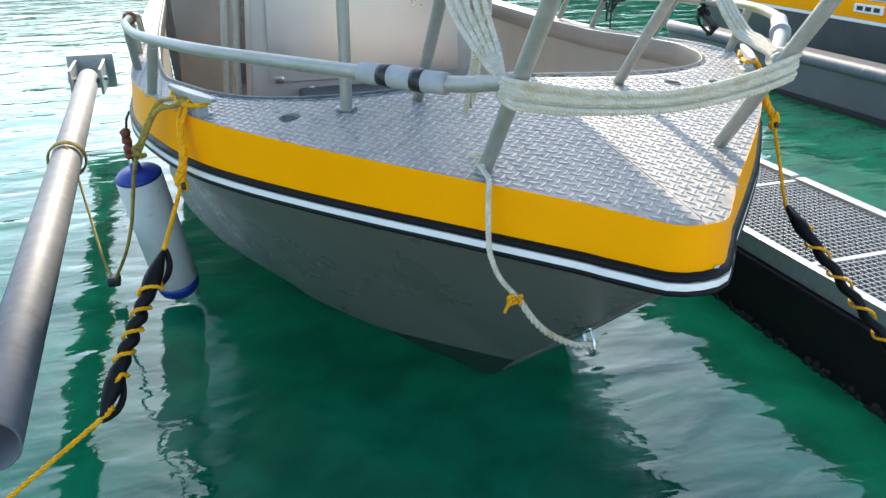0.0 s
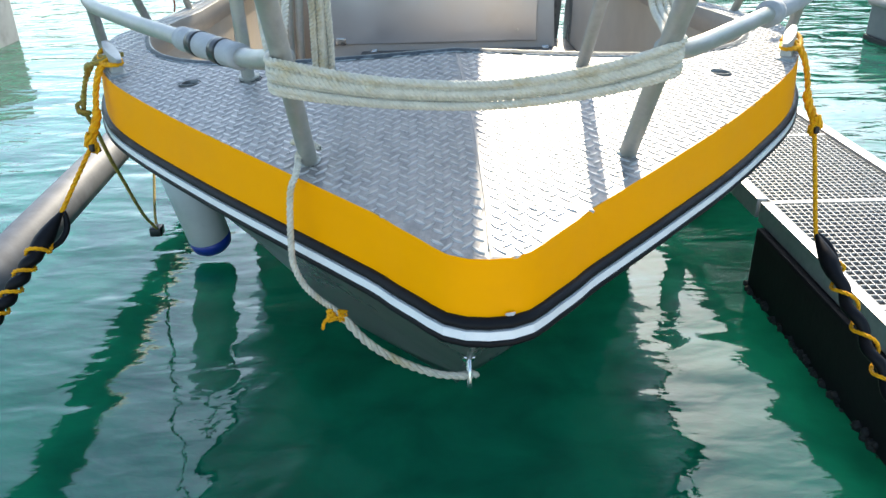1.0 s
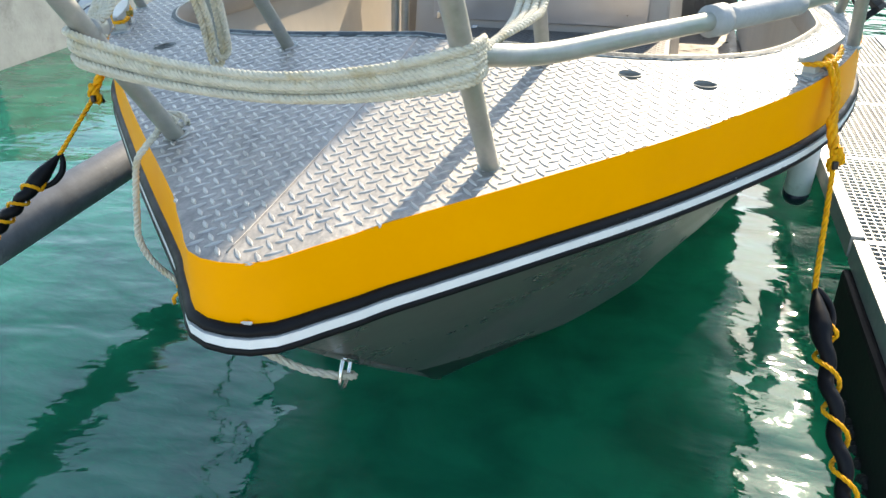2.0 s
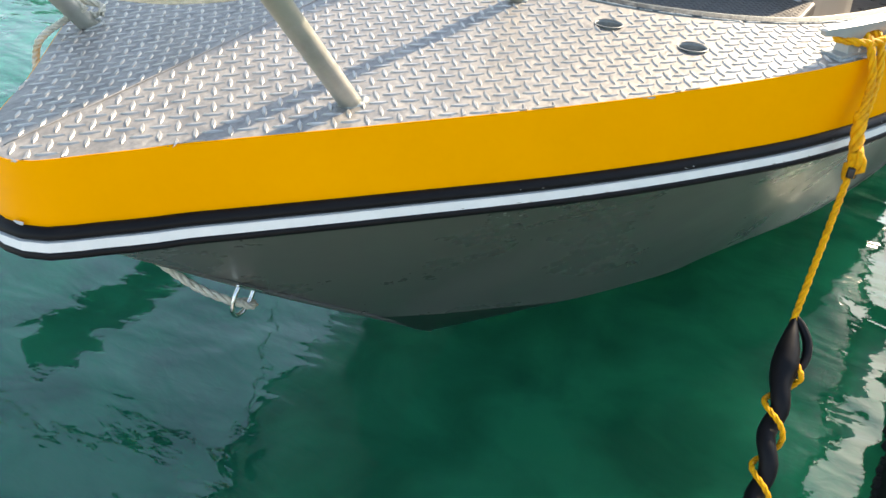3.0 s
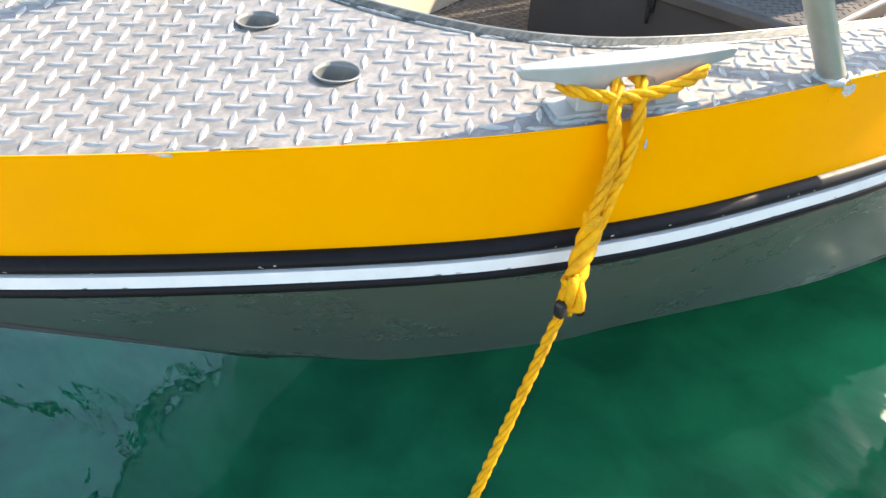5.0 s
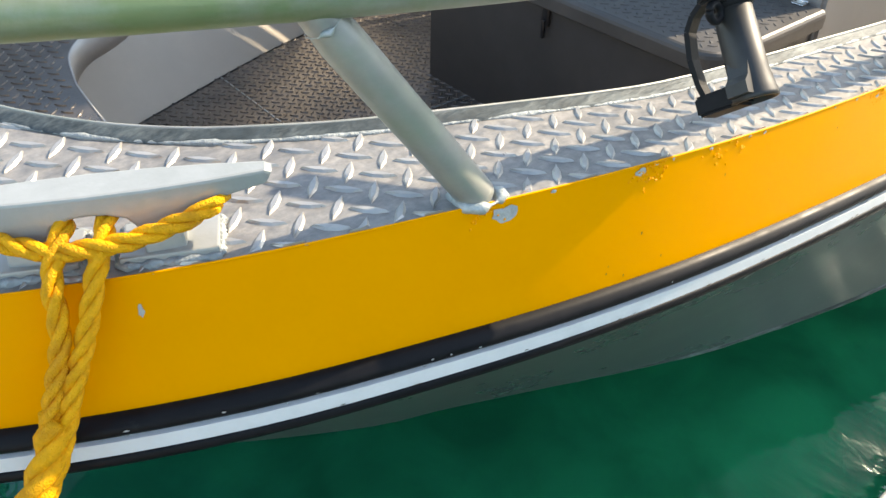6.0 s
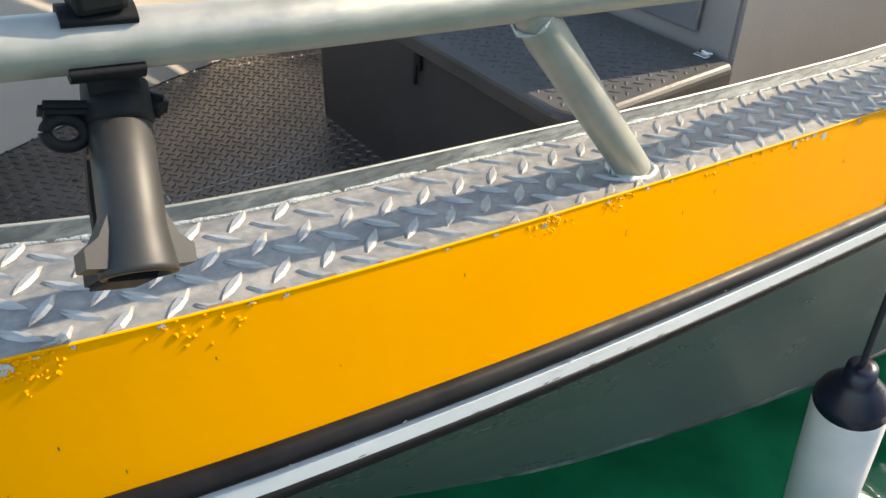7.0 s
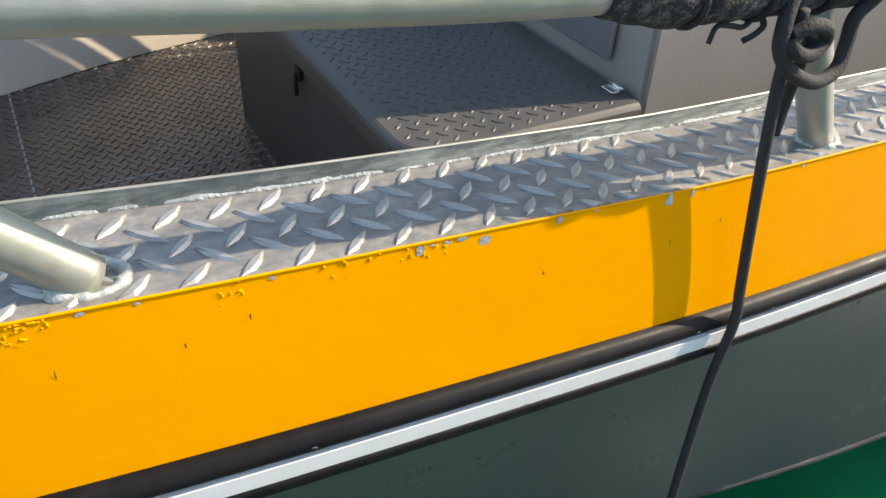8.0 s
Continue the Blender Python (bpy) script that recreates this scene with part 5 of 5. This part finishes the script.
eb = bmesh.new()
bar(eb, rt + ax * 0.024 - fwd * 0.016, rt + ax * 0.024 - fwd * 0.032, 0.016, 0.016)
bmesh.ops.bevel(eb, geom=eb.edges[:], offset=0.004, segments=2, affect='EDGES')
part("ear", eb, MATT, rod)
h0, h1 = rt + ax * 0.030, rt + ax * (LR - 0.010)
st0 = bmesh.new()
kn0 = [h0 + inb * 0.022 - ax * 0.012, h0 + inb * 0.040, h0 + inb * 0.050 + ax * 0.014, h0.lerp(h1, 0.45) + inb * 0.054, h0.lerp(h1, 0.75) + inb * 0.052, h1 + inb * 0.046]
for p, q in zip(kn0, kn0[1:]):
    bar(st0, p, q, 0.016, 0.006, inb)
part("strap", st0, MATT, rod, smooth=False)
fb = bmesh.new()
bar(fb, h1 + inb * 0.008, h1 + inb * 0.056, 0.036, 0.022, ax)
bmesh.ops.bevel(fb, geom=fb.edges[:], offset=0.003, segments=2, affect='EDGES')
part("foot_block", fb, MATT, rod, smooth=False)
for way in (1, -1):
    fl2 = bmesh.new()
    web = [(0.014, -0.040), (0.019, -0.026), (0.025, -0.014), (0.034, -0.007), (0.034, 0.005), (0.014, 0.006)]
    near, off = [[fl2.verts.new(h1 + fwd * way * u + ax * v + inb * w) for u, v in web] for w in (-0.010, 0.012)]
    fl2.faces.new(near)
    fl2.faces.new(off[::-1])
    for k in range(len(web)):
        fl2.faces.new((near[k], off[k], off[(k + 1) % len(web)], near[(k + 1) % len(web)]))
    bmesh.ops.recalc_face_normals(fl2, faces=fl2.faces[:])
    part("flange", fl2, HOLDER, rod, smooth=False)
up = along_rail(1, 1.943, 1.985, 10)


def saddle(a0, a1, ra, rb2):
    """A curved plate hugging the rail over part of its round."""
    rows = []
    for p, (t, s2, u2) in zip(up, frames_of(up)):
        side_v = t.cross(Vector((0, 0, 1))).normalized()
        up_v = side_v.cross(t)
        arc = [a0 + (a1 - a0) * k / 10 for k in range(11)]
        rows.append([p + (side_v * math.cos(a) + up_v * math.sin(a)) * ra for a in arc] + [p + (side_v * math.cos(a) + up_v * math.sin(a)) * rb2 for a in reversed(arc)])
    rows = [r + r[:1] for r in rows]
    bm = sheet(rows)
    for r in (rows[0], rows[-1]):
        bm.faces.new([bm.verts.new(q) for q in r[:-1]])
    return bm


part("upper_clamp", saddle(radians(48), radians(160), 0.0176, 0.0228), MATT, rod, "curved clamp plate over the rail")
part("lower_clamp", saddle(radians(200), radians(330), 0.0176, 0.0232), MATT, rod, "curved clamp plate under the rail")
nk = lathe([(-0.004, 0.013), (0.0, 0.015), (0.014, 0.0165), (0.022, 0.0165)], rt, ax, 20)
bar(nk, up[5] + Vector((-0.004, 0, -0.021)), rt + ax * 0.012, 0.030, 0.024)
part("neck", nk, MATT, rod)
tb = box(bmesh.new(), (-0.016, -0.015, 0.0), (0.016, 0.015, 0.030), 0.004)
bmesh.ops.translate(tb, verts=tb.verts, vec=up[5] + Vector((0, 0, 0.021)))
part("upper_block", tb, MATT, rod, smooth=False)
part("upper_tube", lathe([(0.0, 0.012), (0.004, 0.0150), (0.12, 0.0165), (0.122, 0.014)], up[5] + Vector((0, 0, 0.050)), -ax, 24), MATT, rod)

lash = thing("rail_lashing", (-1.39, 3.2, 1.53), "black tape and frayed brown cord wound round the starboard rail", "cord")
part("tape", sweep(bmesh.new(), along_rail(-1, 3.22, 3.30, 5), 0.0235, 16), BLACKP, lash)
for k in range(4):
    q = along_rail(-1, 3.02 + 0.03 * k, 3.03 + 0.03 * k, 2)[0]
    part("turn", rope([q + Vector((math.cos(w) * 0.027, 0.010 * math.sin(w * 0.5), math.sin(w) * 0.027)) for w in [2 * math.pi * i / 14 for i in range(15)]], 0.006), REDROPE, lash)
part("tail", rope([(-1.405, 3.05, 1.515), (-1.415, 3.04, 1.46), (-1.408, 3.05, 1.40), (-1.418, 3.06, 1.35)], 0.006), REDROPE, lash)

rag = thing("rag", (-1.43, 2.35, 1.05), "red-brown rag tied above the starboard fender", "rag")
part("cloth", sweep(bmesh.new(), smooth_path([(-1.455, 2.52, 1.10), (-1.475, 2.53, 1.06), (-1.46, 2.55, 1.02), (-1.475, 2.56, 0.98), (-1.465, 2.57, 0.945)], 24)[0], [0.012 + 0.012 * abs(noise.noise(Vector((i * 0.4, 0, 0)))) + 0.010 * math.sin(i * 0.5) ** 2 for i in range(24)], 10), REDROPE, rag)

# ---- boom pipe to starboard ----
boom = thing("boom_pipe", (-1.95, 3.0, 0.5), "long grey weathered aluminium boom pipe above the water", "pipe")
b0, b1 = Vector((-1.886, 0.88, 0.53)), Vector((-2.10, 6.95, 0.53))
bt = (b1 - b0).normalized()
LB = (b1 - b0).length
part("tube", lathe([(0.25, 0.087), (0.0, 0.089), (-0.002, 0.093), (0.0, 0.097), (LB * 0.3, 0.0975), (LB * 0.6, 0.0965), (LB, 0.097)], b0, bt, 36), BOOM, boom)
for dx in (-0.135, 0.135):
    part("bracket", box(bmesh.new(), (b1.x + dx - 0.012, 6.70, 0.42), (b1.x + dx + 0.012, 7.35, 0.66), 0.004), GALV, boom, "galvanised hinge cheek", smooth=False)
part("hinge_pin", tube([(b1.x - 0.18, 6.88, 0.54), (b1.x + 0.18, 6.88, 0.54)], 0.022, 12, straight=True), STEEL, boom)
part("cross_plate", box(bmesh.new(), (b1.x - 0.22, 7.33, 0.36), (b1.x + 0.22, 7.37, 0.70), 0.006), GALV, boom, smooth=False)

# ---- dock to port ----
dock = thing("dock", (2.0, 0.5, 0.45), "narrow floating dock with galvanised grating and black float", "dock")
X0, X1, YA, YB, DZ = 1.60, 2.50, -4.0, 6.5, 0.45
for ya, yb in ((YA, 2.36), (2.40, YB)):
    fr = bmesh.new()
    box(fr, (X0, ya, DZ - 0.10), (X0 + 0.055, yb, DZ + 0.006), 0.006)
    part("edge_beam", fr, GALV, dock, "pale galvanised edge beam", smooth=False)
    fr = bmesh.new()
    box(fr, (X1 - 0.07, ya, DZ - 0.10), (X1, yb, DZ + 0.02), 0.006)
    part("edge_beam", fr, GALV, dock, smooth=False)
y = YA
while y < YB - 0.1:
    ye = y + 1.06
    g = bmesh.new()
    n = 22
    for i in range(n + 1):
        x = X0 + 0.06 + (X1 - X0 - 0.135) * i / n
        bar(g, (x, y + 0.02, DZ - 0.012), (x, ye - 0.02, DZ - 0.012), 0.004, 0.024)
    k = 0
    while y + 0.02 + k * 0.0415 < ye - 0.02:
        yy = y + 0.02 + k * 0.0415
        bar(g, (X0 + 0.058, yy, DZ - 0.008), (X1 - 0.072, yy, DZ - 0.008), 0.004, 0.016)
        k += 1
    part("grating_panel", g, GALV, dock, smooth=False)
    c = bmesh.new()
    box(c, (X0 + 0.057, y - 0.018, DZ - 0.06), (X1 - 0.072, y + 0.018, DZ + 0.003))
    part("cross_beam", c, GALV, dock, smooth=False)
    y = ye
f = bmesh.new()
box(f, (X0 - 0.03, YA, -0.35), (X1 + 0.02, 2.30, DZ - 0.105), 0.02)
part("float", f, FLOAT, dock, "black plastic float under the dock", smooth=False)
f = bmesh.new()
box(f, (X0 + 0.25, 3.6, -0.35), (X1 + 0.02, YB, DZ - 0.105), 0.02)
part("float", f, FLOAT, dock, smooth=False)
wd = bmesh.new()
for i in range(260):
    yy = random.uniform(-2.0, 2.30)
    r = random.uniform(0.01, 0.028)
    bmesh.ops.create_icosphere(wd, subdivisions=1, radius=r, matrix=Matrix.Translation((X0 - 0.032, yy, random.uniform(-0.03, 0.03))))
part("weed_fringe", wd, WEED, dock, "dark weed along the waterline", kind="stuff")

# ---- unseen walkway behind the bow, added to bounce light up at band and hull ----
way = thing("walkway", (0, -3, 0.45), "unseen pale floating walkway added to bounce light onto the bow", "walkway")
part("deck_slab", box(bmesh.new(), (-14, -4.2, 0.25), (1.58, -0.42, 0.45), 0.015), BOUNCE, way, smooth=False)
part("deck_slab", box(bmesh.new(), (2.52, -4.2, 0.25), (14, -0.42, 0.45), 0.015), BOUNCE, way, smooth=False)
part("float", box(bmesh.new(), (-14, -4.0, -0.35), (1.50, -0.6, 0.25), 0.02), FLOAT, way, smooth=False)

# ---- neighbouring berth ----
pont = thing("finger_pontoon", (5.8, 6, 0), "grey finger pontoon with a pipe fender along its edge", "pontoon")
part("side", box(bmesh.new(), (5.35, 2.0, 0.05), (6.1, 8.4, 0.42), 0.02), GREYBOAT, pont, smooth=False)
part("waterline_band", box(bmesh.new(), (5.33, 2.0, -0.3), (6.12, 8.42, 0.06), 0.02), WEED, pont, smooth=False)
part("pipe_fender", tube([(5.36, 2.0, 0.47), (5.36, 5, 0.47), (5.36, 8.4, 0.47)], 0.07, 16, 10), BOOM, pont)


def other_boat(x0, y0, y1, label):
    b = thing("workboat", (x0 + 1, (y0 + y1) / 2, 0), label, "boat")
    rows = []
    for i in range(24):
        f = i / 23
        yy = y0 + (y1 - y0) * f
        w = 1.25 * (1 - (1 - min(1, f * 2.2)) ** 2.2)
        rows.append((w, yy))
    for side in (1, -1):
        hull = sheet([[(x0 + 1.3 + side * w * q, yy + d, z) for q, d, z in ((1.0, 0, 0.70), (0.94, 0.1, 0.40), (0.82, 0.22, 0.05), (0.6, 0.3, -0.3))] for w, yy in rows])
        part("hull", hull, GREYBOAT, b)
        bandm = sheet([[(x0 + 1.3 + side * (w * q + 0.01), yy, z) for q, z in ((1.0, 0.96), (1.0, 0.74))] for w, yy in rows])
        part("gunwale_band", bandm, YELLOW, b, "yellow gunwale band")
        st2 = sheet([[(x0 + 1.3 + side * (w * q + 0.02), yy, z) for q, z in ((1.0, 0.74), (1.0, 0.70))] for w, yy in rows])
        part("stripe", st2, WHITEST, b)
        part("rail", tube([(x0 + 1.3 + side * w * 0.95, yy, 1.30) for w, yy in rows[2::3]], 0.025, 10, 40), ALU, b)
        for w, yy in rows[3::4]:
            part("post", tube([(x0 + 1.3 + side * w * 0.95, yy, 0.95), (x0 + 1.3 + side * w * 0.95, yy - 0.05, 1.30)], 0.02, 10, straight=True), ALU, b)
    dk = sheet([[(x0 + 1.3 - w, yy, 0.965), (x0 + 1.3 + w, yy, 0.965)] for w, yy in rows])
    part("deck", dk, DECK, b)
    part("wheelhouse", box(bmesh.new(), (x0 + 0.5, y0 + (y1 - y0) * 0.45, 0.96), (x0 + 2.1, y0 + (y1 - y0) * 0.8, 2.3), 0.05), SHEET, b, smooth=False)
    plate = part("plate", box(bmesh.new(), (x0 + 0.02, y0 + 3.4, 0.82), (x0 + 0.035, y0 + 3.85, 0.92), 0.003), WHITEST, b, "white plate on the band", smooth=False)
    for k in range(3):
        part("bar", box(bmesh.new(), (x0 + 0.016, y0 + 3.45 + 0.13 * k, 0.845), (x0 + 0.021, y0 + 3.54 + 0.13 * k, 0.895)), NAVY, plate, smooth=False)
    return b


other_boat(6.6, 2.6, 9.5, "grey work boat with a yellow gunwale band at the next berth")
lf = thing("float_block", (-6.5, 7, 0), "large grey concrete float across the water", "float")
part("block", box(bmesh.new(), (-9.0, 5.0, -0.3), (-5.5, 9.6, 0.85), 0.04), CONCRETE, lf, smooth=False)

# ---- water and far shore ----
wb = bmesh.new()
bmesh.ops.create_grid(wb, x_segments=1, y_segments=1, size=1500)
water = mesh_object("water", wb, WATER)
tagged(water, "calm green harbour water with small ripples", "water", kind="structure")
sb = bmesh.new()
prev = None
for i in range(181):
    w = 2 * math.pi * i / 180
    r = 95 + 12 * noise.noise(Vector((math.cos(w) * 2, math.sin(w) * 2, 0)))
    h = (9 + 5 * noise.noise(Vector((math.cos(w) * 5, math.sin(w) * 5, 3)))) * (1 + 1.8 * max(0.0, math.cos(w - 1.0)) ** 2)
    a, b, c = (sb.verts.new((math.sin(w) * (r + d), math.cos(w) * (r + d), z)) for d, z in ((0, -0.5), (6, h * 0.6), (14, h)))
    if prev:
        sb.faces.new((prev[0], a, b, prev[1]))
        sb.faces.new((prev[1], b, c, prev[2]))
    prev = (a, b, c)
shore = mesh_object("backdrop", sb, SHORE)
tagged(shore, "low dark wooded shore round the harbour", "shore", kind="structure")
